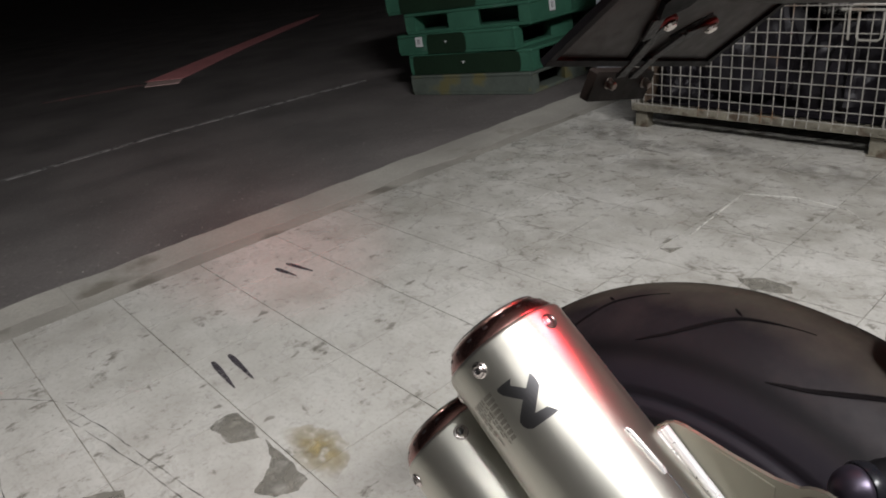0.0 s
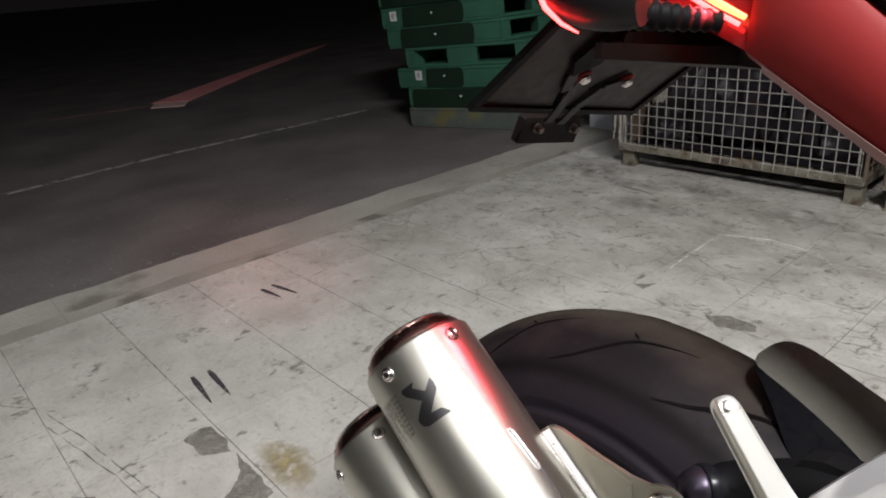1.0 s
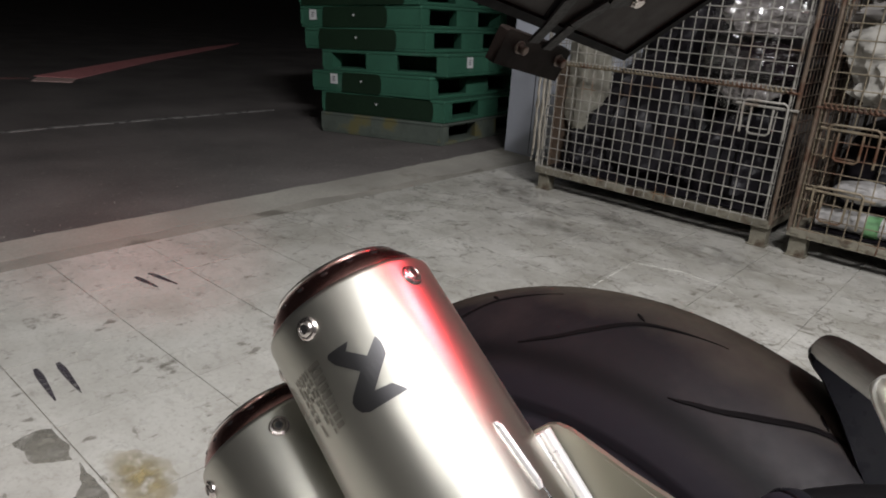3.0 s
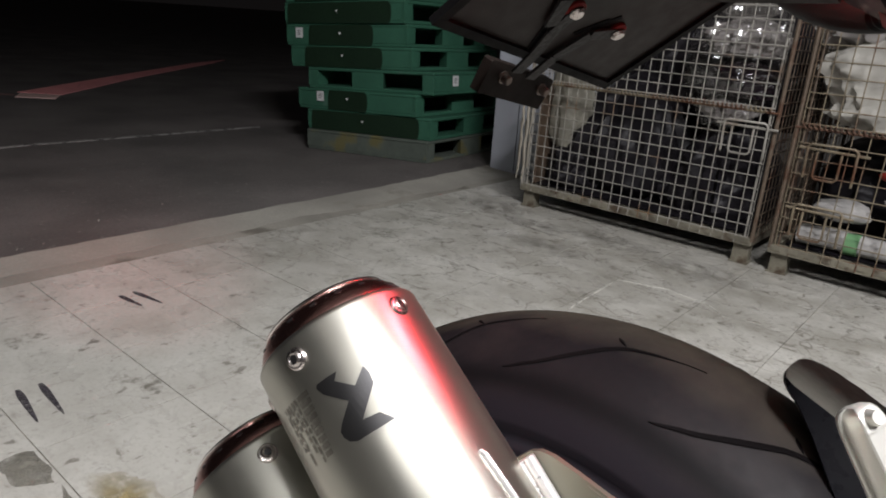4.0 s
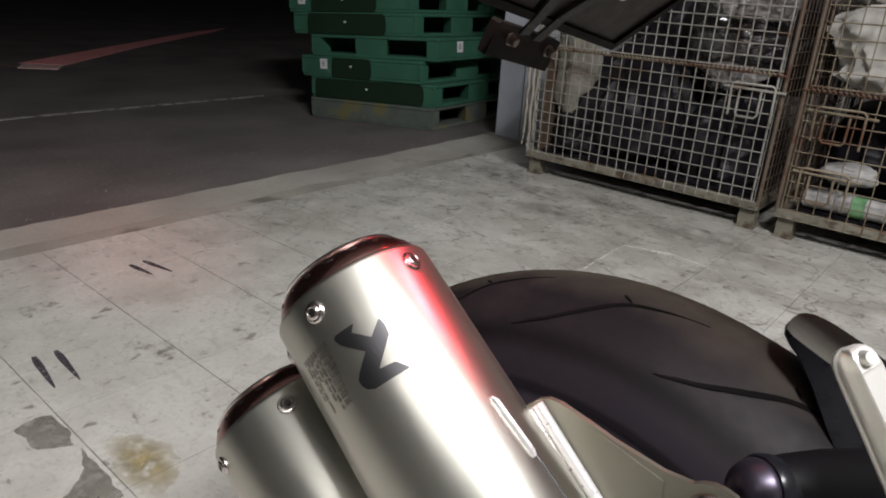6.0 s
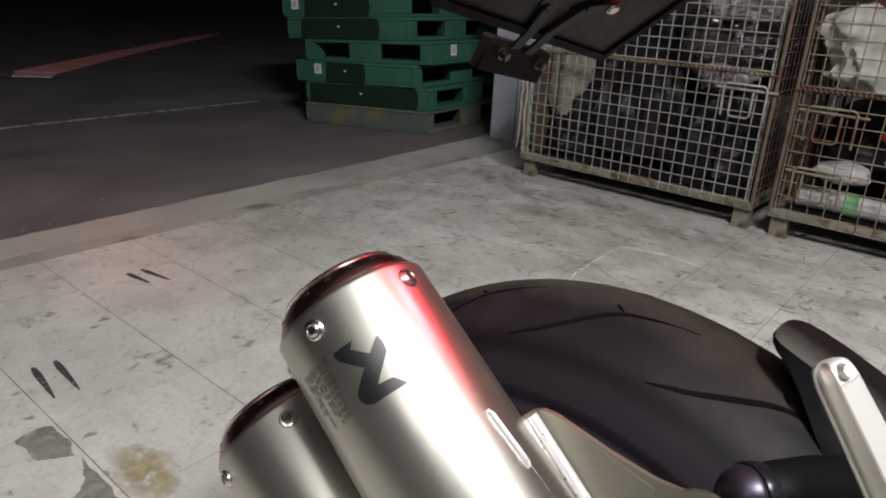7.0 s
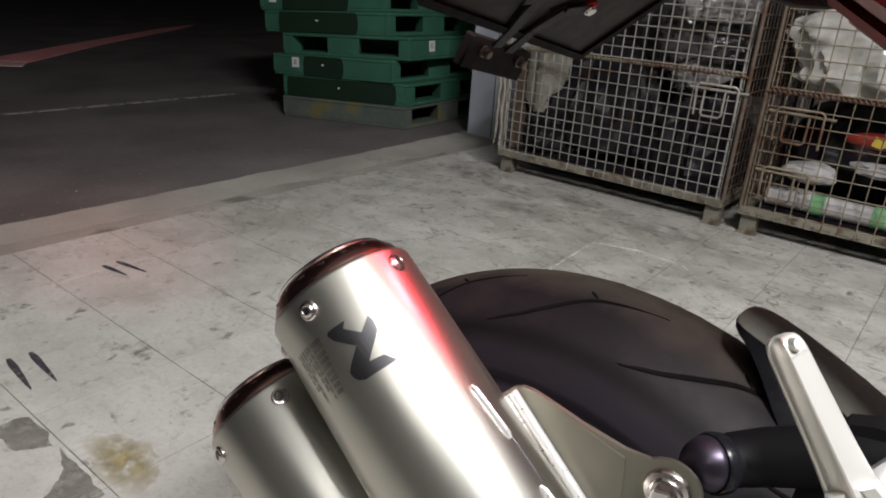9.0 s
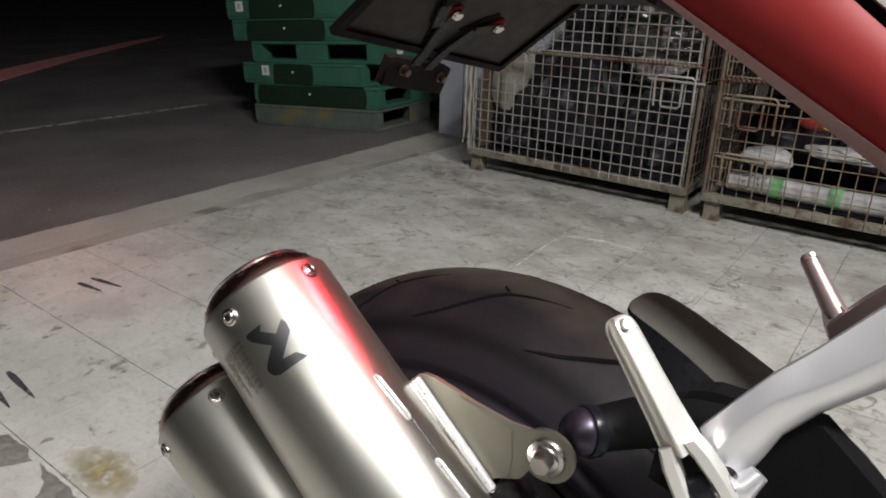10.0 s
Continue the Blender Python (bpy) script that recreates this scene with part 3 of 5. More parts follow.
# building shell: wall behind the cages, ceiling over the tiled bay, wall behind the camera
tagged(link("wall_north", cube((1.2, 4.45, 1.7), (6.6, 0.2, 3.4)), M_WALL), "plain painted wall behind the wire cages", "wall", kind="structure")
tagged(link("wall_east", cube((4.4, 0.6, 1.7), (0.2, 7.5, 3.4)), M_WALL), "plain painted wall closing the bay", "wall", kind="structure")
tagged(link("wall_south", cube((1.2, -3.05, 1.7), (6.6, 0.2, 3.4)), M_WALL), "plain painted wall behind the camera", "wall", kind="structure")
tagged(link("ceiling", cube((1.1, 0.7, 3.45), (6.9, 7.7, 0.1)), M_CEIL), "plain pale ceiling over the tiled bay", "ceiling", kind="structure")


def tube_fixture(place, turn):
    f = thing("tube_lamp", pose(*place, 0, 0, turn), "white fluorescent tube lamp hung from the ceiling", "lamp", "tube lamps")
    part("housing", cube((0, 0, 0), (1.25, 0.13, 0.05)), M_WHITE_STEEL, f, bevel=0.008)
    for dy in (-0.035, 0.035):
        part("tube", rod(bmesh.new(), (-0.6, dy, -0.045), (0.6, dy, -0.045), 0.013, n=14), M_TUBE, f, "glowing tube", smooth=True)
    for dx in (-0.5, 0.5):
        part("hanger", rod(bmesh.new(), (dx, 0, 0.02), (dx, 0, 3.4 - place[2]), 0.004, n=6), M_WHITE_STEEL, f)


for place, _ in LAMPS:
    tube_fixture(place, 65.0)

# ---------------------------------------------------------------- marks and repairs on the floor


def drop_mark(p0, p1, width):
    p0, p1 = Vector(p0), Vector(p1)
    d = p1 - p0
    side = Vector((-d.y, d.x)).normalized()
    pts = []
    for k in range(9):
        t = k / 8
        pts.append((t, width * (math.sin(math.pi * min(1, t * 2.2 + 0.25) * 0.5) * (1 - t) ** 0.7) * (1 if t < 1 else 0) + 0.0012))
    out = [tuple(p0 + d * t + side * w) for t, w in pts] + [tuple(p0 + d * t - side * w) for t, w in reversed(pts)]
    bm = slab(bmesh.new(), out, 0.0, 0.0016)
    tagged(link("floor_mark", bm, M_MARK), "tapering black rubber mark on the tiles", "mark", "rubber marks on the floor")


drop_mark((-1.545, 0.512), (-1.385, 0.500), 0.0088)
drop_mark((-1.542, 0.558), (-1.382, 0.550), 0.0088)
drop_mark((-1.925, 0.905), (-1.815, 0.922), 0.0088)
drop_mark((-1.930, 0.949), (-1.800, 0.975), 0.0088)


def patch(name, outline, material, label, category, z=0.0014, wobble=0.006, seed=0):
    """A thin repair or stain with an uneven edge."""
    pts, n = [], len(outline)
    for k in range(n):
        a, b = Vector(outline[k]), Vector(outline[(k + 1) % n])
        for i in range(14):
            p = a.lerp(b, i / 14)
            pts.append(tuple(p[q] + wobble * (noise.noise((p.x * 31, p.y * 31, seed + 9 * q)) + 0.35 * noise.noise((p.x * 110, p.y * 110, seed + 9 * q))) for q in (0, 1)))
    tagged(link(name, slab(bmesh.new(), pts, 0.0, z), material), label, category, "floor repairs")


patch("cement_patch", [(-1.286, 0.392), (-1.298, 0.43), (-1.289, 0.463), (-1.22, 0.462), (-1.166, 0.454), (-1.175, 0.425), (-1.196, 0.403)], M_PATCH, "grey cement fill where a tile is chipped", "patch", seed=1)
patch("cement_patch", [(-1.145, 0.462), (-1.08, 0.435), (-1.058, 0.42), (-1.021, 0.369), (-0.979, 0.39), (-0.955, 0.43), (-0.972, 0.460)], M_PATCH, "grey cement fill beside a joint", "patch", seed=2)
patch("cement_patch", [(-1.29, 0.062), (-1.267, 0.136), (-1.235, 0.182), (-1.16, 0.17), (-1.15, 0.09), (-1.21, 0.05)], M_PATCH, "grey cement fill in a chipped tile", "patch", seed=8)
patch("floor_stain", [(-1.136, 0.482), (-1.153, 0.51), (-1.115, 0.555), (-1.028, 0.585), (-0.955, 0.55), (-0.91, 0.505), (-0.93, 0.472), (-1.05, 0.473)], M_STAIN, "pale ochre stain on the floor tiles", "stain", 0.0011, 0.020, 3)
patch("cement_patch", [(-0.735, 1.70), (-0.68, 1.665), (-0.585, 1.70), (-0.60, 1.735), (-0.68, 1.74)], M_PATCH, "small grey cement fill in the tiles", "patch", seed=4)
patch("cement_patch", [(-1.005, 1.745), (-0.965, 1.735), (-0.955, 1.79)], M_PATCH, "small chipped tile corner", "patch", wobble=0.003, seed=5)

for k, (x, y, rx, ry) in enumerate(((-1.90, 2.72, 0.22, 0.15), (-1.62, 2.62, 0.20, 0.09), (-1.30, 2.70, 0.28, 0.10), (-0.88, 2.62, 0.24, 0.15), (-1.42, 2.40, 0.24, 0.10))):
    patch("floor_dirt", [(x + rx * math.cos(a), y + ry * math.sin(a)) for a in (0.2, 1.3, 2.2, 3.3, 4.4, 5.4)], M_DIRT, "trodden grey dirt on the tiles by the cages", "dirt", 0.0010 + 0.0002 * k, 0.03, 20 + k)


def crack(pts, width, material, label, seed):
    line = []
    for a, b in zip(pts, pts[1:]):
        a, b = Vector((*a, 0)), Vector((*b, 0))
        for i in range(8):
            p = a.lerp(b, i / 8)
            line.append(p + Vector((noise.noise((p.x * 17, p.y * 17, seed)), noise.noise((p.x * 17, p.y * 17, seed + 5)), 0)) * 0.005)
    line.append(Vector((*pts[-1], 0)))
    out_l, out_r = [], []
    for i, p in enumerate(line):
        d = (line[min(i + 1, len(line) - 1)] - line[max(i - 1, 0)]).normalized()
        w = width * (0.5 + abs(noise.noise((p.x * 40, p.y * 40, seed))))
        out_l.append((p.x - d.y * w, p.y + d.x * w))
        out_r.append((p.x + d.y * w, p.y - d.x * w))
    tagged(link("floor_crack", slab(bmesh.new(), out_l + out_r[::-1], 0.0, 0.0018), material), label, "crack", "cracks in the floor")


crack([(-0.985, 1.88), (-1.0, 2.05), (-1.02, 2.29)], 0.0020, M_CHALK, "pale filled crack across the tiles", 1)
crack([(-1.02, 2.29), (-0.86, 2.345), (-0.70, 2.33), (-0.62, 2.26)], 0.0020, M_CHALK, "pale filled crack across the tiles", 2)
crack([(-1.677, 0.171), (-1.463, 0.222), (-1.264, 0.256), (-1.083, 0.289), (-0.92, 0.315)], 0.0013, M_CRACK, "dark crack through the floor tiles", 3)
crack([(-1.59, 0.165), (-1.323, 0.223), (-1.099, 0.264), (-0.95, 0.29)], 0.0015, M_CRACK, "dark crack through the floor tiles", 4)
crack([(-1.883, 0.011), (-1.786, 0.10), (-1.654, 0.194)], 0.0011, M_CRACK, "fine dark crack in the tiles", 5)
crack([(-2.02, 0.034), (-1.618, 0.009), (-1.345, -0.01), (-1.1, -0.02)], 0.0011, M_CRACK, "fine dark crack in the tiles", 6)

# ---------------------------------------------------------------- pallet stack
PAL_W, PAL_D, PAL_H = 1.08, 1.08, 0.1430


def pallet(matrix, body, patch_on_front, labels, name_label):
    """A plastic pallet, solid on its front and back, with two fork pockets on the other sides."""
    p = thing("pallet", matrix, name_label, "pallet", "stacked pallets")
    w, d, h = PAL_W, PAL_D, PAL_H
    t = 0.022
    part("top_deck", cube((w / 2, d / 2, h - t / 2), (w, d, t)), body, p, bevel=0.009)
    part("bottom_deck", cube((w / 2, d / 2, t / 2), (w - 0.01, d - 0.01, t)), body, p, bevel=0.006)
    for y in (0.016, d - 0.016):
        part("side_panel", cube((w / 2, y, h / 2), (w - 0.008, 0.026, h - 2 * t)), body, p)
    for y in (0.045, d / 2, d - 0.045):
        size = 0.09 if y != d / 2 else 0.27
        for x in (0.06, w / 2, w - 0.06):
            b = bmesh.new()
            slant = 0.012 if y != d / 2 else 0.07
            out = [(-0.055, -size / 2), (0.055, -size / 2 + slant), (0.055, size / 2 - slant), (-0.055, size / 2)]
            if x > w / 2:
                out = [(-a, c) for a, c in out][::-1]
            slab(b, out, t, h - t)
            part("block", b, body, p, matrix=pose(x, y, 0))
    for x in (0.35, 0.70):
        part("rib", cube((x, d / 2, h / 2), (0.012, d - 0.08, h - 2 * t)), body, p)
    if patch_on_front:
        x0, x1 = patch_on_front
        pts = [(x0, 0.004), (x1 - 0.02, 0.004)] + [(x1 - 0.02 + 0.02 * math.sin(a), h / 2 - 0.002 - (h / 2 - 0.008) * math.cos(a)) for a in (0.5, 1.0, 1.57, 2.1, 2.6)] + [(x1 - 0.03, h - 0.006), (x0 + 0.012, h - 0.006), (x0, h * 0.6)]
        part("painted_patch", slab(bmesh.new(), pts, 0, 0.003), M_PAL_DARK, p, "dark green overpainted area", matrix=pose(0, 0.0005, 0, 90, 0, 0))
        part("moulded_mark", slab(bmesh.new(), [((x0 + x1) / 2 - 0.014, 0.088), ((x0 + x1) / 2 + 0.014, 0.088), ((x0 + x1) / 2, 0.072)], 0, 0.005), M_LABEL, p, matrix=pose(0, 0.0005, 0, 90, 0, 0))
    for face, u, v in labels:
        m = pose(u, -0.002, v, 90, 0, 0)
        lab = part("label", slab(bmesh.new(), [(-0.034, -0.034), (0.034, -0.034), (0.034, 0.034), (-0.034, 0.034)], 0, 0.002), M_LABEL, p, "white square paper label", matrix=m)
        for k in range(3):
            part("print_bar", slab(bmesh.new(), [(-0.016, -0.014 + k * 0.012), (0.012, -0.014 + k * 0.012), (0.012, -0.008 + k * 0.012), (-0.016, -0.008 + k * 0.012)], 0.002, 0.0026), M_LABEL_INK, lab)
    return p


PAL_TURN = 7.5
STACK = [(0.02, 0.0, 0.0), (0.033, 0.0, 1.0), (-0.065, 0.01, -1.0), (0.05, 0.0, 1.0), (-0.115, 0.0, 0.5), (-0.17, 0.015, 1.0), (-0.175, 0.01, 0.0), (-0.16, 0.0, 1.5)]
# the stack stands square on the falling asphalt
STAND = Matrix.Translation((-4.035, 3.174, yard(-4.035) + 0.001)) @ Matrix.Rotation(-math.atan(0.06), 4, "Y") @ Matrix.Rotation(radians(PAL_TURN), 4, "Z")
for k, (dx, dy, turn) in enumerate(STACK):
    m = STAND @ pose(dx, dy, k * (PAL_H + 0.001), 0, 0, turn)
    if k == 0:
        pallet(m, M_PAL_GREY, None, [], "weathered grey-green plastic pallet standing on the asphalt")
    elif k == 3:
        pallet(m @ pose(PAL_W, 0, 0, 0, 0, 90), M_PAL, None, [("back", 0.25, 0.085)], "green plastic pallet turned with its fork pockets to the front")
    else:
        pallet(m, M_PAL, {1: (0.04, 0.99), 2: (0.30, 0.665), 4: (0.14, 0.84), 5: (0.22, 0.80), 6: (0.03, 0.97), 7: (0.1, 0.8)}[k],
               {2: [("front", 0.225, 0.09)], 5: [("front", 0.13, 0.085)]}.get(k, []), "stacked green plastic pallet with a dark painted patch")

# ---------------------------------------------------------------- wire cages


def wires(name, parent, material, o, u, v, nu, nv, lu, lv, r, label="", bent=0.003):
    """A welded grid of thin wires in the plane of u and v: a border, and each wire in it."""
    o, u, v = Vector(o), Vector(u), Vector(v)
    nrm = u.cross(v).normalized()
    bm = bmesh.new()
    tube(bm, [o, o + u * lu, o + u * lu + v * lv, o + v * lv, o + v * 0.002], r * 1.25, 6)
    panel_ob = part(name, bm, material, parent, label)
    for i in range(1, nu):
        a = o + u * (lu * i / nu)
        mid = a + v * lv * 0.5 + u * bent * noise.noise((i * 1.7, lu, 3)) * 2 + nrm * bent * noise.noise((i * 2.3, lv, 7))
        part("upright_wire", tube(bmesh.new(), [a, mid, a + v * lv], r, 5), material, panel_ob)
    for j in range(1, nv):
        a = o + v * (lv * j / nv) + nrm * 2 * r
        mid = a + u * lu * 0.5 + v * bent * noise.noise((j * 1.9, lu, 11)) * 2
        part("cross_wire", tube(bmesh.new(), [a, mid, a + u * lu], r, 5), material, panel_ob)
    return panel_ob


def latch(parent, at, material, width=0.15):
    bm = bmesh.new()
    x, y, z = at
    tube(bm, [(x, y, z), (x, y - 0.012, z + 0.115), (x + 0.012, y - 0.014, z + 0.125), (x + width, y - 0.014, z + 0.125), (x + width + 0.012, y - 0.012, z + 0.115), (x + width + 0.012, y, z - 0.01)], 0.0048, 6)
    tube(bm, [(x + 0.035, y - 0.016, z + 0.10), (x + 0.035, y - 0.018, z + 0.012), (x + 0.045, y - 0.018, z + 0.002), (x + 0.105, y - 0.018, z + 0.002), (x + 0.115, y - 0.018, z + 0.012), (x + 0.115, y - 0.016, z + 0.10)], 0.0045, 6)
    tube(bm, [(x - 0.03, y - 0.006, z + 0.108), (x + width + 0.05, y - 0.006, z + 0.104)], 0.0052, 6)
    part("latch", bm, material, parent, "bent wire gate latch", smooth=True)


def cage(matrix, length, depth, height, rail, nu, wire_mat, label, latches):
    """A wire mesh box on four feet; its front panel folds at a hinge rail."""
    cg = thing("wire_cage", matrix, label, "wire cage", "wire cages")
    z0 = 0.115
    for x in (0.042, length - 0.042):
        for y in (0.045, depth - 0.045):
            bm = bmesh.new()
            slab(bm, [(-0.038, -0.035), (0.038, -0.035), (0.038, 0.035), (-0.038, 0.035)], 0.0, 0.006)
            box(bm, (0, 0.0, 0.045), (0.062, 0.055, 0.08))
            part("foot", bm, M_RAIL, cg, matrix=pose(x, y, 0), bevel=0.003)
    for y in (0.012, depth - 0.012):
        part("base_rail", cube((length / 2, y, 0.098), (length, 0.03, 0.034)), M_RAIL, cg, bevel=0.003)
        for k in range(1, nu):
            part("wire_end", rod(bmesh.new(), (0.02 + (length - 0.04) * k / nu, y - 0.020, 0.087), (0.02 + (length - 0.04) * k / nu, y - 0.013, 0.118), 0.0024, n=5), wire_mat, cg)
        for k in range(nu):
            part("weld_pad", cube((length * (k + 0.5) / nu, y - 0.0135, 0.103), (length / nu * 0.55, 0.012, 0.016)), M_RAIL, cg)
    for x in (0.015, length - 0.015):
        part("base_rail", cube((x, depth / 2, 0.098), (0.03, depth - 0.05, 0.034)), M_RAIL, cg, bevel=0.003)
    for k in range(int(length / 0.12)):
        part("base_slat", cube((0.06 + k * 0.12, depth / 2, 0.112), (0.014, depth - 0.04, 0.004)), M_RAIL, cg)
    for x in (0.004, length - 0.004):
        for y in (0.004, depth - 0.004):
            part("corner_post", rod(bmesh.new(), (x, y, 0.1), (x, y, height), 0.0080, n=8), M_POST if wire_mat is M_WIRE_RUST or x > 0.5 else wire_mat, cg, smooth=True)
            part("corner_post", rod(bmesh.new(), (x + (0.028 if x < 0.1 else -0.028), y, 0.1), (x + (0.028 if x < 0.1 else -0.028), y, height), 0.0042, n=8), M_POST if wire_mat is M_WIRE_RUST else wire_mat, cg, smooth=True)
    nl = round((rail - z0) / (length / nu))
    wires("front_panel", cg, wire_mat, (0.02, 0, z0), (1, 0, 0), (0, 0, 1), nu, nl, length - 0.04, rail - z0, 0.0024, "lower front mesh panel")
    nt_ = round((height - rail) / (length / nu))
    wires("front_gate", cg, wire_mat, (0.02, -0.006, rail + 0.012), (1, 0, 0), (0, 0, 1), nu, nt_, length - 0.04, height - rail - 0.012, 0.0024, "upper folding front gate")
    bm = bmesh.new()
    coil = [(0.02 + (length - 0.04) * k / 420, 0.0085 * math.cos(k * 0.9) - 0.006, rail + 0.004 + 0.0085 * math.sin(k * 0.9)) for k in range(421)]
    tube(bm, coil, 0.0028, 4)
    rod(bm, (0, -0.004, rail - 0.004), (length, -0.004, rail - 0.004), 0.0045, n=6)
    part("hinge_coil", bm, M_WIRE_RUST if wire_mat is M_WIRE else M_HINGE_RUST, cg, "coil hinge across the front")
    nd = round(depth / (length / nu))
    nh = round((height - z0) / (length / nu))
    for x in (0, length):
        wires("side_panel", cg, M_POST if x > 0.5 or wire_mat is M_WIRE_RUST else wire_mat, (x, 0.01, z0), (0, 1, 0), (0, 0, 1), nd, nh, depth - 0.02, height - z0, 0.0022)
    wires("back_panel", cg, wire_mat, (0.02, depth, z0), (1, 0, 0), (0, 0, 1), nu, nh, length - 0.04, height - z0, 0.0022)
    bm = bmesh.new()
    tube(bm, [(0, 0, height), (length, 0, height), (length, depth, height), (0, depth, height), (0, 0, height)], 0.007, 6)
    part("top_rim", bm, wire_mat, cg)
    for lx, lz in latches:
        latch(cg, (lx, -0.004, lz), wire_mat)
    return cg


CAGE_A = pose(-1.875, 2.852, 0, 0, 0, 0.8)
CAGE_B = pose(-0.695, 2.860, 0, 0, 0, 0.8)
cage(CAGE_A, 1.115, 0.85, 1.02, 0.605, 23, M_WIRE, "weathered galvanised wire mesh cage filled with bagged waste", [(0.925, 0.435)])
cage(CAGE_B, 1.115, 0.85, 1.02, 0.57, 19, M_WIRE_RUST, "rusty wire mesh cage filled with packaging waste", [(0.06, 0.39), (0.06, 0.165)])


def bag(name, at, bm, material, label, category="bag"):
    ob = link(name, bm, material, smooth=True, matrix=pose(*at))
    return tagged(ob, label, category, "bagged waste")


Z = 0.12
for at in (-1.318, -0.138):
    bm = bmesh.new()
    bmesh.ops.create_grid(bm, x_segments=44, y_segments=32, size=0.5)
    for v in bm.verts:
        edge = max(abs(v.co.x), abs(v.co.y)) * 2
        h = 0.004 + 0.05 * abs(noise.noise((v.co.x * 6 + at * 9, v.co.y * 6, 4))) * (1 - edge ** 4) + 0.02 * abs(noise.noise((v.co.x * 15, v.co.y * 15 + at, 2))) * (1 - edge ** 6)
        v.co = Vector((v.co.x * 1.03, v.co.y * 0.76, h))
    lower = bmesh.ops.extrude_face_region(bm, geom=bm.faces[:])
    for v in lower["geom"]:
        if isinstance(v, bmesh.types.BMVert):
            v.co.z = 0.0
    tagged(link("liner_sheet", bm, M_BAGBLACK, smooth=True, matrix=pose(at, 3.283, Z - 0.004, 0, 0, 0.8)), "creased black plastic liner on the cage base", "plastic sheet", "bagged waste")
BLACK_BAG = "slack black waste bag in the wire cage"
bag("waste_bag", (-1.47, 3.20, Z), sack((0.31, 0.27, 0.56), 1, FULL), M_BAGBLACK, BLACK_BAG)
bag("waste_bag", (-1.02, 3.19, Z), sack((0.22, 0.29, 0.43), 2, SLUMPED), M_BAGBLACK, BLACK_BAG)
bag("waste_bag", (-1.67, 3.08, Z), sack((0.165, 0.18, 0.27), 3, SLUMPED), M_BAGBLACK, BLACK_BAG)
bag("waste_bag", (-1.35, 3.40, Z + 0.42), sack((0.30, 0.24, 0.44), 4, FULL), M_BAGBLACK, BLACK_BAG)
bag("waste_bag", (-0.98, 3.46, Z + 0.36), sack((0.20, 0.20, 0.50), 5, FULL), M_BAGBLACK, BLACK_BAG)
film = thing("clear_bag", pose(-0.985, 3.06, Z + 0.34, 0, 0, 12), "clear plastic bag of packaging in the wire cage", "bag", "bagged waste")
part("film_skin", sack((0.175, 0.15, 0.56), 6, HANGING, 0.14, 3.6, (-0.065, -0.03)), M_FILM, film, "glossy clear film", smooth=True)
part("dark_wrapper", sack((0.150, 0.115, 0.16), 7, SLUMPED, 0.12), M_DARK_FILM, film, "shiny dark wrapper inside", smooth=True, matrix=pose(0.0, -0.020, 0.175))
part("pale_wrapper", sack((0.150, 0.125, 0.16), 11, FULL, 0.20, 4.0), M_BAGGREY, film, "crumpled pale wrapper inside", smooth=True, matrix=pose(-0.01, -0.01, 0.325))
part("pale_wrapper", sack((0.105, 0.09, 0.12), 13, HANGING, 0.22, 4.0, (-0.04, -0.02)), M_BAGGREY, film, "crumpled grey wrapper inside", smooth=True, matrix=pose(0.0, -0.02, 0.055))
bag("waste_bag", (-0.33, 3.06, Z + 0.455), sack((0.34, 0.145, 0.42), 8, FULL, 0.22, 3.4), M_BAGWHITE, "crumpled white plastic bag in the rusty cage")
bag("waste_bag", (-0.33, 3.07, Z + 0.74), sack((0.38, 0.15, 0.22), 21, SLUMPED, 0.20, 4.2), M_BAGGREY, "creased grey plastic film bunched at the top of the rusty cage")
bag("waste_bag", (-0.42, 3.42, Z), sack((0.26, 0.24, 0.44), 9, FULL), M_BAGBLACK, "slack black waste bag in the rusty cage")
bag("waste_bag", (-0.12, 3.40, Z), sack((0.26, 0.26, 0.50), 10, FULL), M_BAGBLACK, "slack black waste bag in the rusty cage")

# ---------------------------------------------------------------- motorcycle, leaning on its side stand
# local axes: x forward, y to its left, z up from the rear tyre's contact
bike = thing("motorcycle", pose(-0.157, 0.437, 0, -11, 0, 0), "red motorcycle with twin brushed exhausts leaning on its stand", "motorcycle")
AXLE, TYRE_R = 0.327, 0.327


def tyre_profile(u):
    """Half section of the tyre: u runs from -1 to 1 across the tread; gives the offset to the side and the radius."""
    a = u * 1.42
    return 0.094 * math.sin(a) / math.sin(1.42), TYRE_R - 0.105 * (1 - math.cos(a)) / (1 - math.cos(1.42)) * 0.86


OUTER = ((0.0, 0.0706), (5.5, 0.0630), (9.7, 0.0522), (12.1, 0.0433), (14.0, 0.0365), (18.2, 0.0304), (23.6, 0.0234))
NOTCH = ((-1.2, 0.0255), (-0.4, 0.0310), (0.4, 0.0375))


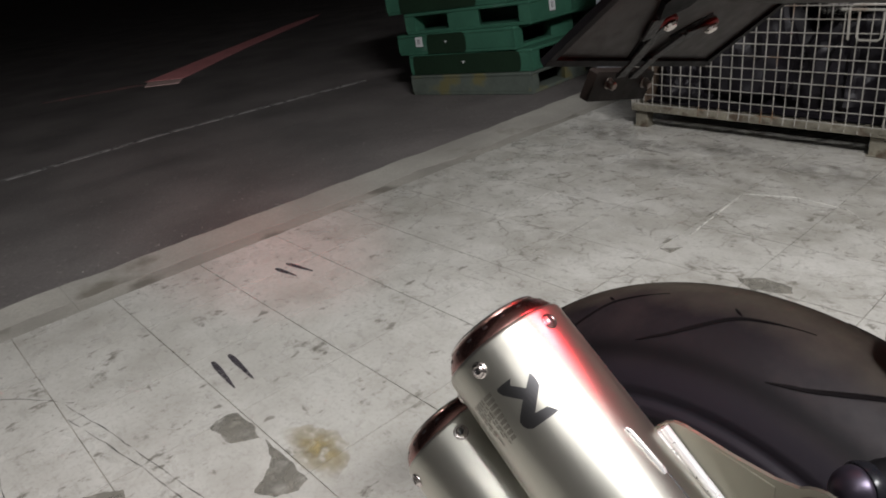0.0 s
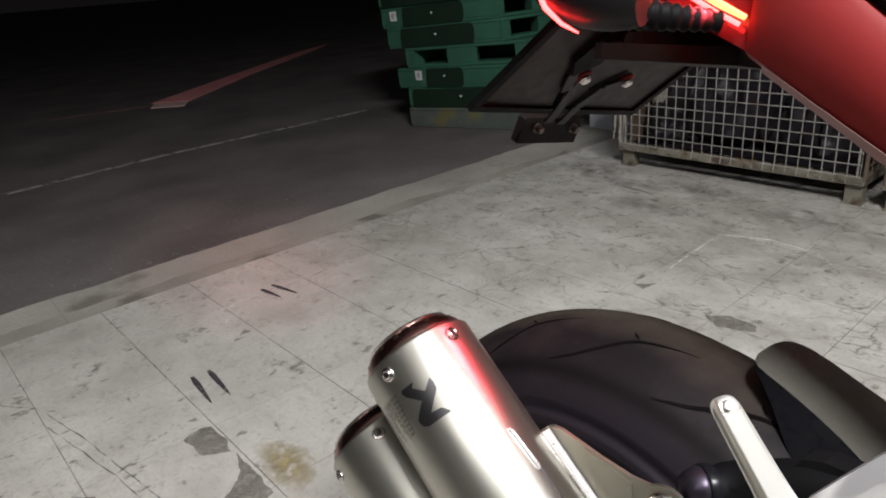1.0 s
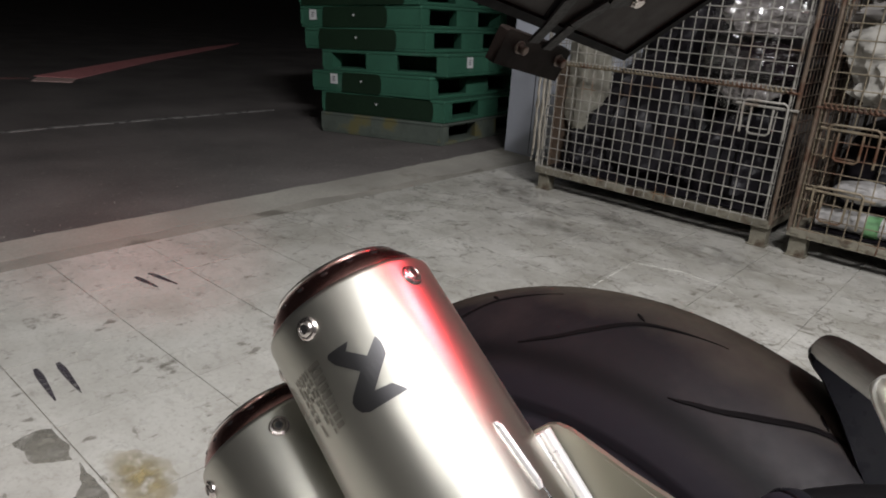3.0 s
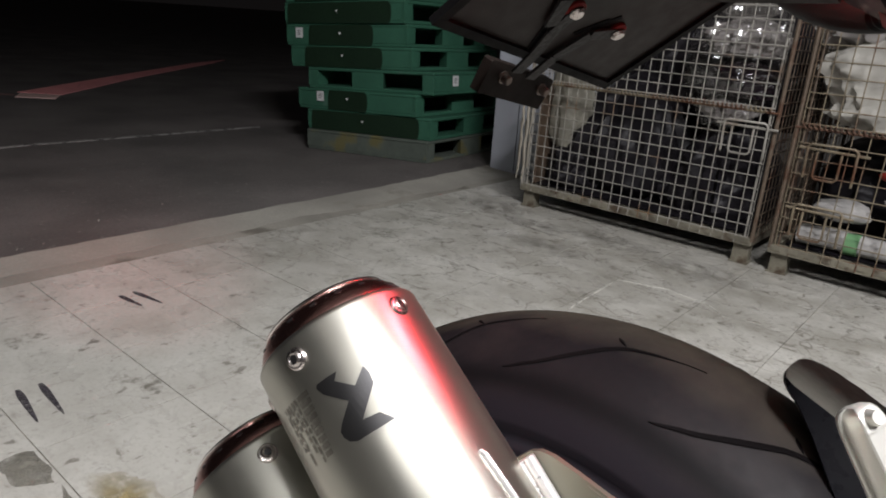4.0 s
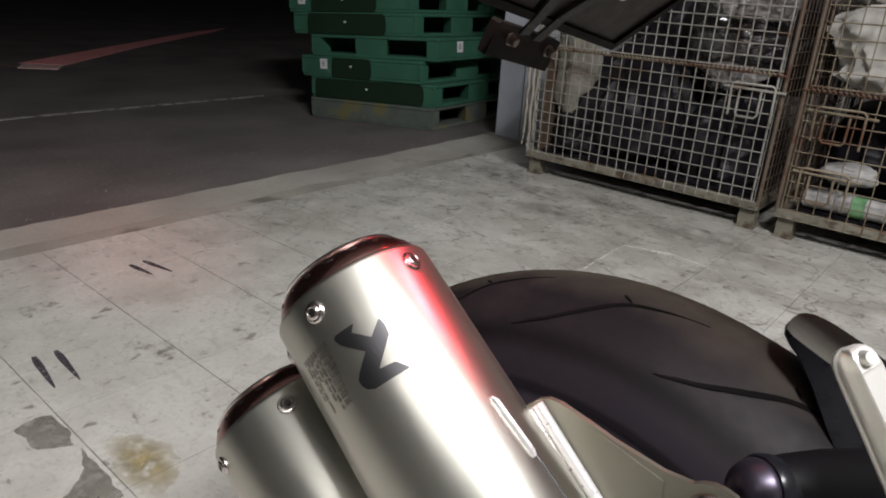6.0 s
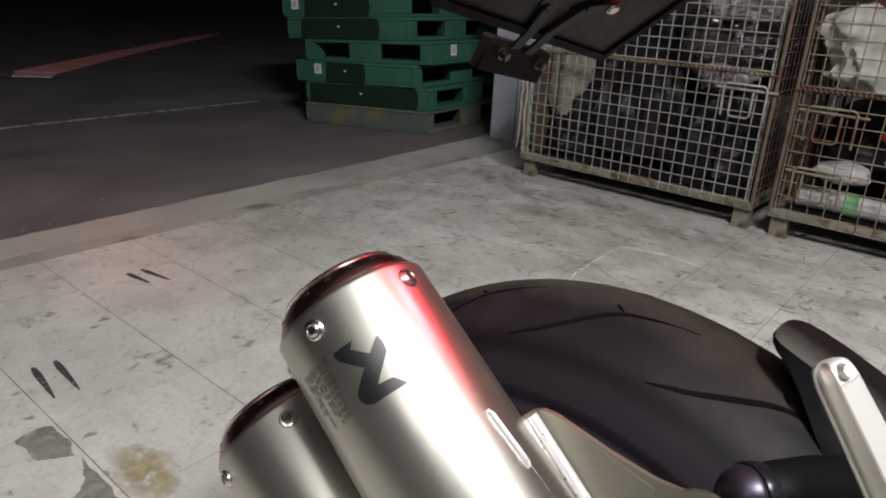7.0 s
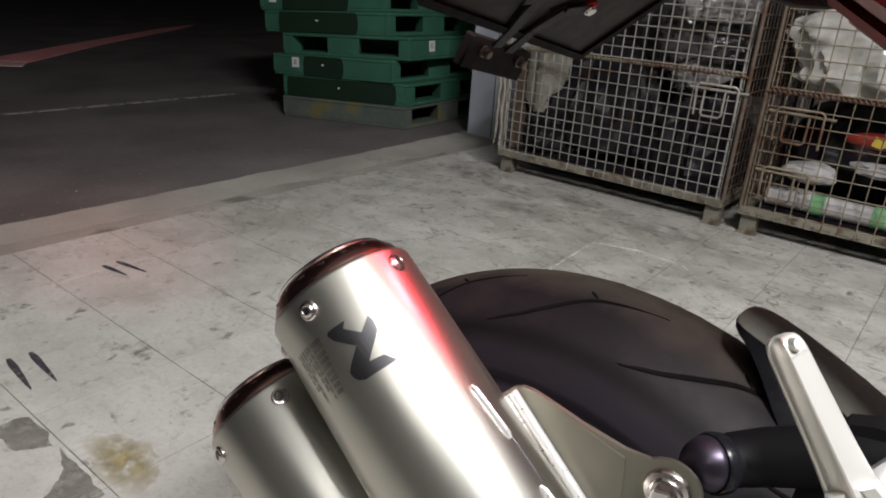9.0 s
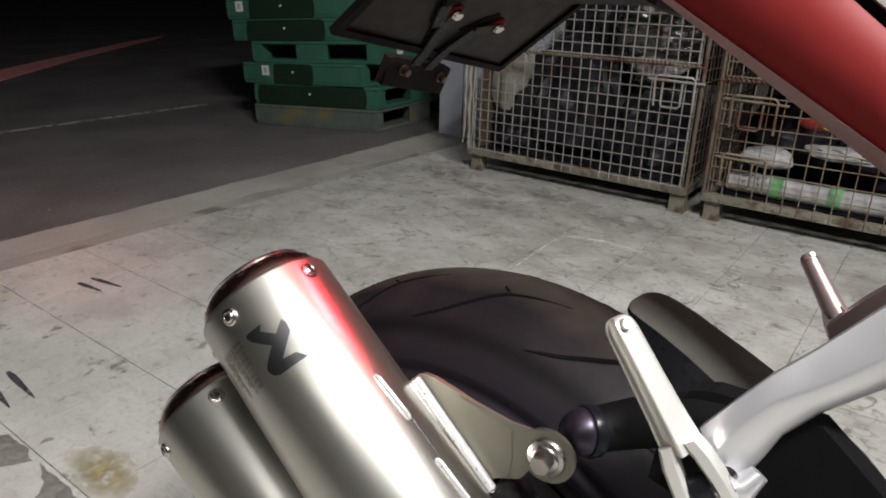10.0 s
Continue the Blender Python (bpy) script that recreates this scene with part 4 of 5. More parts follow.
wheel = part("rear_wheel", rod(bmesh.new(), (0, -0.06, 0), (0, 0.06, 0), 0.035, n=24), M_BLACK_SATIN, bike, "black rear wheel", smooth=True, matrix=pose(0, 0, AXLE))
NU = 96
ANGLES = [radians(18 + k) for k in range(125)] + [radians(143 + 2.35 * k) for k in range(100)]
NA = len(ANGLES)
verts, faces = [], []
for i in range(NA):
    th = ANGLES[i]
    for j in range(NU + 1):
        u = -1 + 2 * j / NU
        side, rad = tyre_profile(u)
        if 0.855 < abs(u) < 0.925:
            side, rad = side * 0.970, rad - 0.0020
        verts.append((rad * math.cos(th), side, rad * math.sin(th)))
    for side, rad in ((0.086, 0.222), (-0.086, 0.222)):
        verts.append((rad * math.cos(th), side, rad * math.sin(th)))
ROW = NU + 3
for i in range(NA):
    a, b = i * ROW, ((i + 1) % NA) * ROW
    for j in range(ROW):
        k = (j + 1) % ROW
        faces.append((a + j, b + j, b + k, a + k))
me = bpy.data.meshes.new("tyre")
me.from_pydata(verts, [], faces)
me.materials.append(M_TYRE)
me.polygons.foreach_set("use_smooth", [True] * len(me.polygons))
tyre = new("tyre", me)
tyre.parent = wheel
tyre["label"] = "black road tyre with sweeping grooves"


def on_tread(deg, side):
    """The tyre's surface at an angle round it and an offset across it."""
    u = math.asin(max(-1.0, min(1.0, side / 0.094 * math.sin(1.42)))) / 1.42
    y, rad = tyre_profile(u)
    return Vector((rad * math.cos(radians(deg)), y, rad * math.sin(radians(deg))))


def smooth_line(line, x):
    for (x0, s0), (x1, s1) in zip(line, line[1:]):
        if x0 <= x <= x1:
            return s0 + (s1 - s0) * (x - x0) / (x1 - x0)
    return line[-1][1]


def groove(line, start, sgn, width):
    """A groove's strip: two walls falling from lips a hair above the tread, the cut's shade put into its colour."""
    n, first, last = 28, line[0][0], line[-1][0]
    mids = []
    for i in range(n + 1):
        x = first + (last - first) * i / n
        s = sum(smooth_line(line, min(last, max(first, x + d))) for d in (-1.2, -0.6, 0, 0.6, 1.2)) / 5
        mids.append(on_tread(start - x, sgn * s))
    bm, rows = bmesh.new(), []
    for i, p in enumerate(mids):
        d = (mids[min(i + 1, n)] - mids[max(i - 1, 0)]).normalized()
        up = Vector((p.x, p.y * 2.2, p.z)).normalized()
        across = d.cross(up).normalized()
        t = i / n
        w = width * (0.12 + 0.88 * math.sin(math.pi * min(1.0, t * 1.15)) ** 0.6 if t < 0.86 else 0.12 + 0.3 * (1 - t))
        rows.append([bm.verts.new(p + across * w * k + up * h) for k, h in ((-1, 0.0001), (-0.75, 0.0005), (0, 0.0002), (0.75, 0.0005), (1, 0.0001))])
    for a, b in zip(rows, rows[1:]):
        for k in range(4):
            bm.faces.new((a[k], b[k], b[k + 1], a[k + 1]))
    part("tread_groove", bm, M_GROOVE_SHADE, tyre, smooth=True)


for sgn, start in ((-1, 104.8), (1, 93.0)):
    for k in range(-2, 3):
        groove(OUTER, start + 22.0 * k, sgn, 0.0027)
        groove(NOTCH, start - 13.8 + 22.0 * k, sgn, 0.0014)
bm = bmesh.new()
lathe(bm, [(0.205, -0.085), (0.222, -0.088), (0.222, -0.078), (0.212, -0.06), (0.205, 0.0), (0.212, 0.06), (0.222, 0.078), (0.222, 0.088), (0.205, 0.085), (0.195, 0.0)], 72, closed=True)
part("rim", bm, M_BLACK_SATIN, wheel, smooth=True, matrix=pose(0, 0, 0, 90, 0, 0))
for k in range(5):
    for dv in (-0.16, 0.16):
        a = 2 * math.pi * k / 5 + 0.3
        bm = tube(bmesh.new(), [(0.03 * math.cos(a), 0, 0.03 * math.sin(a)), (0.12 * math.cos(a + dv * 0.5), 0, 0.12 * math.sin(a + dv * 0.5)), (0.2 * math.cos(a + dv), 0, 0.2 * math.sin(a + dv))], [0.022, 0.014, 0.014], 8)
        part("spoke", bm, M_BLACK_SATIN, wheel, smooth=True)


# silencers: built along z, with the joint of sleeve and end cap at the origin
R_SIL, R_LIP, CAP_LEN = 0.0471, 0.0352, 0.0136


def on_sleeve(deg, z, lift):
    return Vector(((R_SIL + lift) * math.cos(radians(deg)), (R_SIL + lift) * math.sin(radians(deg)), z))


def strap(pts, wide, high):
    """A small welded tab along a line of (angle, z) on the sleeve, with a chamfered top."""
    bm, secs = bmesh.new(), []
    for k, (deg, z) in enumerate(pts):
        f = 0.35 if k in (0, len(pts) - 1) else 1.0
        secs.append([on_sleeve(deg + math.degrees(w * wide / R_SIL), z, h * high * f) for w, h in ((-0.5, -0.4), (-0.48, 0.25), (-0.36, 0.66), (-0.14, 0.95), (0.12, 1.0), (0.34, 0.78), (0.48, 0.35), (0.5, -0.4))])
    return loft(bm, secs)


def silencer(joint, direction, roll, length, etched):
    d = Vector(direction).normalized()
    ex = (Vector((0, -1, 0)) + d * d.y).normalized()
    ey = d.cross(ex)
    m = Matrix.Translation(joint) @ Matrix((ex, ey, d)).transposed().to_4x4()
    R = R_SIL
    s = part("silencer", lathe(bmesh.new(), [(R - 0.002, -length), (R, -length + 0.004), (R, -0.0030), (R - 0.0003, -0.0014), (R - 0.0010, -0.0003), (R - 0.0018, 0.0), (R - 0.0034, -0.0006)], 128), M_TI, bike, "brushed titanium silencer", smooth=True, matrix=m)
    turn = pose(0, 0, 0, 0, 0, roll)
    profile = [(R - 0.0030, -0.004), (R - 0.0026, 0.0004), (R - 0.0034, 0.0030), (R - 0.0056, 0.0072), (R - 0.0085, 0.0108), (R_LIP + 0.0012, CAP_LEN - 0.0008), (R_LIP - 0.0006, CAP_LEN), (R_LIP - 0.0022, CAP_LEN - 0.0006), (R_LIP - 0.0030, CAP_LEN - 0.004), (R_LIP - 0.0040, -0.05)]
    cap = part("end_cap", lathe(bmesh.new(), profile, 96), M_CAPRING, s, "polished conical end cap, red reflection in its colour", smooth=True, matrix=turn)
    lip = bmesh.new()
    lathe(lip, [(R_LIP + 0.0014 * math.cos(q), CAP_LEN + 0.0003 + 0.0012 * math.sin(q)) for q in (2 * math.pi * i / 10 for i in range(10))], 96, closed=True)
    part("lip", lip, M_LIP, cap, "bright rolled lip", smooth=True)
    for k in range(18):
        bm = lathe(bmesh.new(), [(0.0013, -0.0006), (0.0013, 0.0003)], 12)
        part("vent_slot", bm, M_BLACK, cap, matrix=pose(0, 0, 0, 0, 0, 20.0 * k) @ pose(R - 0.0066, 0, 0.0086, 0, 52, 0) @ Matrix.Diagonal((0.8, 1.5, 1, 1)))
    for k in range(5):
        bm = lathe(bmesh.new(), [(0.0058, -0.001), (0.0058, 0.0004), (0.0050, 0.0014), (0.0040, 0.0016), (0.0035, 0.0024), (0.0027, 0.0027), (0.0021, 0.0024), (0.0019, 0.0006)], 24)
        riv = part("rivet", bm, M_CHROME, s, smooth=True, matrix=turn @ pose(0, 0, 0, 0, 0, 16.0 + 74.0 * k if k < 2 else 72.0 * k + 18.0) @ pose(R, 0, -0.0120, 0, 90, 0))
        part("rivet_hole", lathe(bmesh.new(), [(0.0020, 0.0006), (0.0020, 0.0022)], 12), M_BLACK, riv)
    if not etched:
        return s, m
    # a plain angular emblem and bars for the small print, wrapped on the sleeve

    def wrapped(a0, a1, z0, z1, material, lift, nm):
        bm, n = bmesh.new(), 4
        rows = [[bm.verts.new(on_sleeve(a0 + (a1 - a0) * i / n, z, lift)) for z in (z0, z1)] for i in range(n + 1)]
        for x, y in zip(rows, rows[1:]):
            bm.faces.new((x[0], y[0], y[1], x[1]))
        part(nm, bm, material, s)

    random.seed(7)
    shape = ((18.4, -0.0305), (19.8, -0.0288), (27.7, -0.0288), (33.8, -0.0290), (30.2, -0.0324), (39.1, -0.0397), (48.2, -0.0335), (49.6, -0.0375), (48.8, -0.0431), (33.7, -0.0551), (43.7, -0.0563), (49.8, -0.0625), (39.5, -0.0624), (25.5, -0.0620), (21.2, -0.0600), (19.2, -0.0570), (19.0, -0.0540), (21.8, -0.0513), (31.8, -0.0442), (20.4, -0.0345))
    bm = bmesh.new()
    bm.faces.new([bm.verts.new((radians(a) * R, z, 0)) for a, z in shape])
    bmesh.ops.triangulate(bm, faces=bm.faces)
    bmesh.ops.subdivide_edges(bm, edges=bm.edges, cuts=4, use_grid_fill=True)
    for v in bm.verts:
        v.co = on_sleeve(math.degrees(v.co.x / R), v.co.y, 0.0004)
    part("etched_emblem", bm, M_ETCH, s, "dark angular emblem")
    for k in range(9):
        z = -0.0272 - k * 0.0037
        wrapped(2.6, 12.4 - 0.5 * k, z, z - 0.0027, M_ETCH_LIGHT, 0.0003, "print_bar")
    for a0, w in ((-1.2, 0.031), (-4.4, 0.026), (-7.8, 0.012), (-11.2, 0.027), (-14.6, 0.024)):
        z = -0.0270
        while z > -0.0270 - w:
            step = random.uniform(0.0025, 0.0065)
            wrapped(a0, a0 + 1.5, z, z - step, M_ETCH_LIGHT, 0.0003, "print_bar")
            z -= step + 0.0012
    for pts in (((84.5, -0.0935), (85.2, -0.0965), (88.0, -0.1245), (88.2, -0.1275)), ((87.0, -0.1550), (87.6, -0.1580), (89.4, -0.1840), (89.5, -0.1870))):
        part("weld_tab", strap(pts, 0.0030, 0.0026), M_ALU, s, "bright welded tab", smooth=True)
    part("seam", strap(((90.6, -0.1270), (90.8, -0.132), (91.4, -0.150), (91.5, -0.154)), 0.0009, 0.0006), M_ETCH, s, "dark welded seam")
    return s, m


sil_u, m_u = silencer((-0.0853, -0.2234, 0.6455), (-0.8025, -0.0709, 0.5924), 0.0, 0.34, True)
sil_l, m_l = silencer((-0.1366, -0.2206, 0.5441), (-0.8653, -0.0918, 0.4927), -31.5, 0.34, False)

# bracket plate in the plane beside the silencers: u along the silencer, v away from it
ez_s = Vector((-0.666, -0.18, 0.724)).normalized()
ex_s = (Vector((0, -1, 0)) + ez_s * ez_s.y).normalized()
ey_s = ez_s.cross(ex_s)
M_SIDE = Matrix.Translation((-0.1023, -0.2189, 0.6566)) @ Matrix((ez_s, ey_s, -ex_s)).transposed().to_4x4()
outline = [(-0.1165, 0.060), (-0.1158, 0.069), (-0.1175, 0.0748), (-0.1222, 0.0800), (-0.1343, 0.0881), (-0.1485, 0.0972), (-0.1690, 0.1130), (-0.1780, 0.1233)]
outline += [(-0.1955 + 0.0175 * math.cos(a), 0.1225 + 0.0175 * math.sin(a)) for a in (0.3 + 0.3 * q for q in range(15))]
outline += [(-0.2020, 0.096), (-0.1960, 0.080), (-0.1960, 0.064), (-0.2000, 0.056)]
hanger = part("silencer_hanger", slab(bmesh.new(), outline, 0.012, 0.0150), M_BRKT, bike, "pale gold anodised bracket plate", bevel=0.0007, matrix=M_SIDE)
part("raised_web", slab(bmesh.new(), [(-0.1400, 0.0900), (-0.150, 0.0965), (-0.1730, 0.1105), (-0.188, 0.1000), (-0.199, 0.088), (-0.190, 0.0845)], 0.0112, 0.0125), M_BRKT, hanger, bevel=0.0006)
part("flange", tube(bmesh.new(), [(-0.1178, 0.0638, 0.0070), (-0.145, 0.0650, 0.0070), (-0.1900, 0.0676, 0.0070), (-0.2060, 0.0685, 0.0070)], 0.0036, 16), M_ALU, hanger, "bright rolled flange", smooth=True)
part("flange", tube(bmesh.new(), [(-0.1172, 0.0690, 0.0085), (-0.145, 0.0710, 0.0085), (-0.1930, 0.0748, 0.0085), (-0.2060, 0.0758, 0.0085)], 0.0034, 16), M_ALU, hanger, "bright rolled flange", smooth=True)
bolt = part("hanger_bolt", lathe(bmesh.new(), [(0.0125, 0), (0.0125, 0.0015), (0.0115, 0.0030), (0.0090, 0.0036), (0.0088, 0.0045), (0.0080, 0.0052), (0.0070, 0.0054)], 32), M_CHROME, hanger, "zinc plated bolt and washer", smooth=True, matrix=pose(-0.1955, 0.1225, 0.0122, 180, 0, 0))
part("bolt_head", lathe(bmesh.new(), [(0.0068, 0.004), (0.0068, 0.0112), (0.0058, 0.0124)], 6), M_CHROME, bolt, bevel=0.0006)
part("rubber_mount", rod(bmesh.new(), (-0.212, 0.080, 0.0), (-0.212, 0.080, 0.024), 0.0125, n=20), M_BLACK, hanger, bevel=0.002)
# link pipes from the silencers down towards the engine
for m in (m_u, m_l):
    d = m.to_3x3() @ Vector((0, 0, 1))
    a = m @ Vector((0, 0, -0.335))
    bm = tube(bmesh.new(), [a, a - d * 0.05, a - d * 0.09 + Vector((0.03, 0.02, 0.0)), a - d * 0.11 + Vector((0.10, 0.05, 0.02))], [0.046, 0.032, 0.026, 0.026], 20)
    part("link_pipe", bm, M_TI, bike, smooth=True)

# swingarm pivot cap and dark tie bar
cap_axis = Vector((-0.52, -0.85, -0.02)).normalized()
cap_m = Matrix.Translation((0.127, -0.152, 0.6140)) @ cap_axis.to_track_quat("Z", "Y").to_matrix().to_4x4()
pivot = part("pivot_cap", lathe(bmesh.new(), [(0.0115, -0.0060), (0.0140, -0.002), (0.0146, 0.0), (0.0142, 0.002), (0.0118, 0.0075), (0.0088, 0.0110), (0.0050, 0.0128), (0.0012, 0.0132)], 36), M_CAP, bike, "blued conical end cap", smooth=True, matrix=cap_m)
part("collar", lathe(bmesh.new(), [(0.0140, -0.0095), (0.0160, -0.0085), (0.0163, -0.0030), (0.0154, -0.0012), (0.0142, -0.0010)], 36), M_BLACK_SATIN, pivot, "black collar", smooth=True)
part("tie_bar", tube(bmesh.new(), [(0.130, -0.146, 0.6125), (0.136, -0.134, 0.615), (0.15, -0.128, 0.622), (0.185, -0.126, 0.639), (0.215, -0.124, 0.650)], [0.0125, 0.0145, 0.0155, 0.0160, 0.0130], 20), M_RUBBER, bike, smooth=True)
bm = loft(bmesh.new(), [[(x, -0.10, z0), (x, 0.06, z0), (x, 0.06, z1), (x, -0.10, z1)] for x, z0, z1 in ((0.36, 0.40, 0.50), (0.45, 0.42, 0.54), (0.66, 0.42, 0.56))])
part("swingarm", bm, M_BLACK_SATIN, bike, "black swingarm", bevel=0.01)
part("swingarm_leg", loft(bmesh.new(), [[(x, 0.105, z0), (x, 0.155, z0), (x, 0.155, z1), (x, 0.105, z1)] for x, z0, z1 in ((-0.05, 0.29, 0.37), (0.12, 0.33, 0.44), (0.32, 0.42, 0.54))]), M_BLACK_SATIN, bike, bevel=0.01)
bm = slab(bmesh.new(), [(0.166, 0.595), (0.168, 0.635), (0.178, 0.656), (0.190, 0.660), (0.245, 0.662), (0.33, 0.600), (0.33, 0.565), (0.26, 0.575)], 0.0, 0.022)
part("heel_plate", bm, M_RUBBER, bike, "satin black guard plate", bevel=0.0025, matrix=pose(0, -0.112, 0, 90, 0, 0))

# rear hugger over the tyre
EDGE = ((75.2, 0.006, 0.030), (75.0, -0.010, 0.040), (74.4, -0.022, 0.049), (73.4, -0.028, 0.055), (72.0, -0.030, 0.058), (69.0, -0.031, 0.060), (65.0, -0.032, 0.062), (61.0, -0.032, 0.069), (57.0, -0.033, 0.079), (51.0, -0.036, 0.100), (46.0, -0.04, 0.120), (40.0, -0.045, 0.150), (34.0, -0.05, 0.180), (26.0, -0.055, 0.19), (16.0, -0.06, 0.19), (6.0, -0.06, 0.19))
SKIRT = ((90.0, 0.0), (74.4, 0.0), (72.0, 0.07), (65.0, 0.44), (57.0, 0.75), (50.0, 1.0), (20.0, 1.2))
sections = []
for deg, near, far in EDGE:
    a = radians(deg)
    r = 0.3495
    k = next((k0 + (k1 - k0) * (d0 - deg) / (d0 - d1) for (d0, k0), (d1, k1) in zip(SKIRT, SKIRT[1:]) if d0 >= deg >= d1), 1.0)
    ca, sa = math.cos(a), math.sin(a)

    def at(rad, y):
        return (rad * ca, y, AXLE + rad * sa)
    w = far - near
    sections.append([at(r - 0.0015, near), at(r, near + 0.05 * w), at(r + 0.001, near + 0.5 * w), at(r, far - 0.05 * w), at(r - 0.0015, far), at(r - 0.006, far), at(r - 0.004, near + 0.5 * w), at(r - 0.005, near + 0.004), at(r - 0.006 - 0.060 * k, near - 0.022 * k + 0.003), at(r - 0.004 - 0.060 * k, near - 0.024 * k)])
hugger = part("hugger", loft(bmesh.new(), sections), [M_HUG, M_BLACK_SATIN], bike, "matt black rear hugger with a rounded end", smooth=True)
# top faces take the paler material, the side skirt's faces the blacker one
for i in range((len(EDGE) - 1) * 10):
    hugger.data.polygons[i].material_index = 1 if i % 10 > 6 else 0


# passenger footrests, folded up, on cast arms
ROUND_SECTION = tuple((math.cos(a), math.sin(a)) for a in (2 * math.pi * k / 14 for k in range(14)))
PEG_SECTION = ((-1.0, -0.5), (-1.0, -0.10), (-0.93, 0.08), (-0.82, 0.12), (-0.72, 0.00), (-0.60, 0.10), (-0.34, 0.38), (-0.14, 0.72), (-0.03, 0.90), (0.06, 0.92), (0.92, 0.12), (1.0, -0.05), (1.0, -0.5), (0.6, -1.0), (-0.6, -1.0))


def footrest(tip, root, near, w0, w1, material, label):
    """A faceted folding peg with a toe stop, ending in a clevis with its pin."""
    tip, root = Vector(tip), Vector(root)
    d = (root - tip).normalized()
    wide = Vector((0.75, 0.22 if near else 0.0, 0.64))
    wide = (wide - d * wide.dot(d)).normalized()
    thin = d.cross(wide)
    L, secs = (root - tip).length, []
    for s, f in ((0.0, 0.45), (0.0010, 0.70), (0.003, 0.88), (0.006, 0.97), (0.009, 1.0), (L * 0.12, 1.0), (L * 0.17, 1.0), (L * 0.5, 1.0), (L * 0.8, 1.02), (L * 0.92, 1.05), (L * 0.97, 1.07), (L, 1.08), (L + 0.006, 1.05)):
        w = (w0 + (w1 - w0) * min(1.0, s / L)) * f
        p = tip + d * s
        secs.append([p + wide * (w * a) + thin * (w * 0.9 * b) for a, b in (PEG_SECTION if near else ROUND_SECTION)])
    peg = part("footrest", loft(bmesh.new(), secs), material, bike, label, smooth=True, bevel=0.0009)
    part("toe_stop", rod(bmesh.new(), tip + d * 0.0045 + wide * w0 * 0.40 + thin * w0 * 0.30, tip + d * 0.0040 + wide * w0 * 0.72 + thin * w0 * 0.72, 0.0034, 0.0024, 16), material, peg, smooth=True, bevel=0.0008)
    e = root + d * 0.004
    for q in (-1, 1):
        secs = []
        for s, off, hw, hh in ((-0.004, 0.62, 0.0040, 0.0075), (0.006, 0.86, 0.0044, 0.0075), (0.020, 1.02, 0.0042, 0.0078), (0.030, 1.04, 0.0038, 0.0070), (0.036, 1.02, 0.0026, 0.0046)):
            c0 = e + d * s + wide * q * off * w1
            secs.append([c0 + wide * hw * a + thin * hh * b for a, b in ((-1, -0.7), (-1, 0.7), (-0.6, 1), (0.6, 1), (1, 0.7), (1, -0.7), (0.6, -1), (-0.6, -1))])
        part("fork_ear", loft(bmesh.new(), secs), material, peg, smooth=True, bevel=0.0006)
    part("hinge_pin", rod(bmesh.new(), e + d * 0.025 - wide * w1 * 1.5, e + d * 0.025 + wide * w1 * 1.5, 0.0042, n=16), M_CHROME, peg, smooth=True)
    part("hinge_block", rod(bmesh.new(), e + d * 0.022 - wide * w1 * 0.5, e + d * 0.022 + wide * w1 * 0.5, 0.0070, n=16), M_BLACK_SATIN, peg, "dark spring block", smooth=True)
    return peg


def cast_arm(stations, sgn, material, label):
    """A cast bracket with a crease along its outer side: upper edge, crease and lower edge at each station."""
    secs = []
    for (ux, uy, uz), (cx, cy, cz), (lx, ly, lz) in stations:
        k = -0.007 * sgn
        secs.append([(ux, uy + 0.016 * sgn, uz - 0.004), (ux, uy + 0.004 * sgn, uz), (ux, uy - 0.001 * sgn, uz - 0.001), (cx, cy + k, cz + 0.0015), (cx + 0.001, cy + k, cz - 0.0012), (lx, ly - 0.0015 * sgn, lz + 0.003), (lx, ly + 0.002 * sgn, lz), (lx, ly + 0.016 * sgn, lz + 0.004)])
    return part("footrest_arm", loft(bmesh.new(), secs), material, bike, label, smooth=True, bevel=0.0012)


footrest((0.1490, -0.1971, 0.7018), (0.1895, -0.1852, 0.6476), True, 0.0079, 0.0098, M_PEG_CAST, "silver folding passenger footrest")
NEAR_ARM = [((0.194, -0.163, 0.650), (0.203, -0.160, 0.638), (0.2131, -0.1556, 0.6165)),
            ((0.206, -0.158, 0.668), (0.2124, -0.1575, 0.6600), (0.2240, -0.151, 0.6390)),
            ((0.2196, -0.153, 0.6872), (0.2224, -0.1525, 0.6741), (0.2300, -0.1490, 0.6550)),
            ((0.2351, -0.1468, 0.7049), (0.2393, -0.1451, 0.6865), (0.2428, -0.1437, 0.6707)),
            ((0.2563, -0.1383, 0.732), (0.262, -0.136, 0.7081), (0.266, -0.1344, 0.691)),
            ((0.290, -0.125, 0.775), (0.297, -0.122, 0.748), (0.302, -0.120, 0.729)),
            ((0.340, -0.105, 0.838), (0.347, -0.102, 0.808), (0.352, -0.100, 0.786))]
arm = cast_arm(NEAR_ARM, 1, M_PEG, "cast silver footrest arm")
bm = tube(bmesh.new(), [(0.2030, -0.1640, 0.630), (0.2110, -0.1630, 0.6225), (0.2210, -0.1600, 0.6260), (0.2255, -0.1570, 0.6350)], [0.0062, 0.0072, 0.0072, 0.0050], 14)
part("arm_boss", bm, M_PEG, arm, smooth=True)
part("pin_bore", rod(bmesh.new(), (0.2125, -0.1765, 0.6300), (0.2125, -0.1640, 0.6300), 0.0040, 0.0052, 16), M_BLACK_SATIN, arm, "dark pin hole")
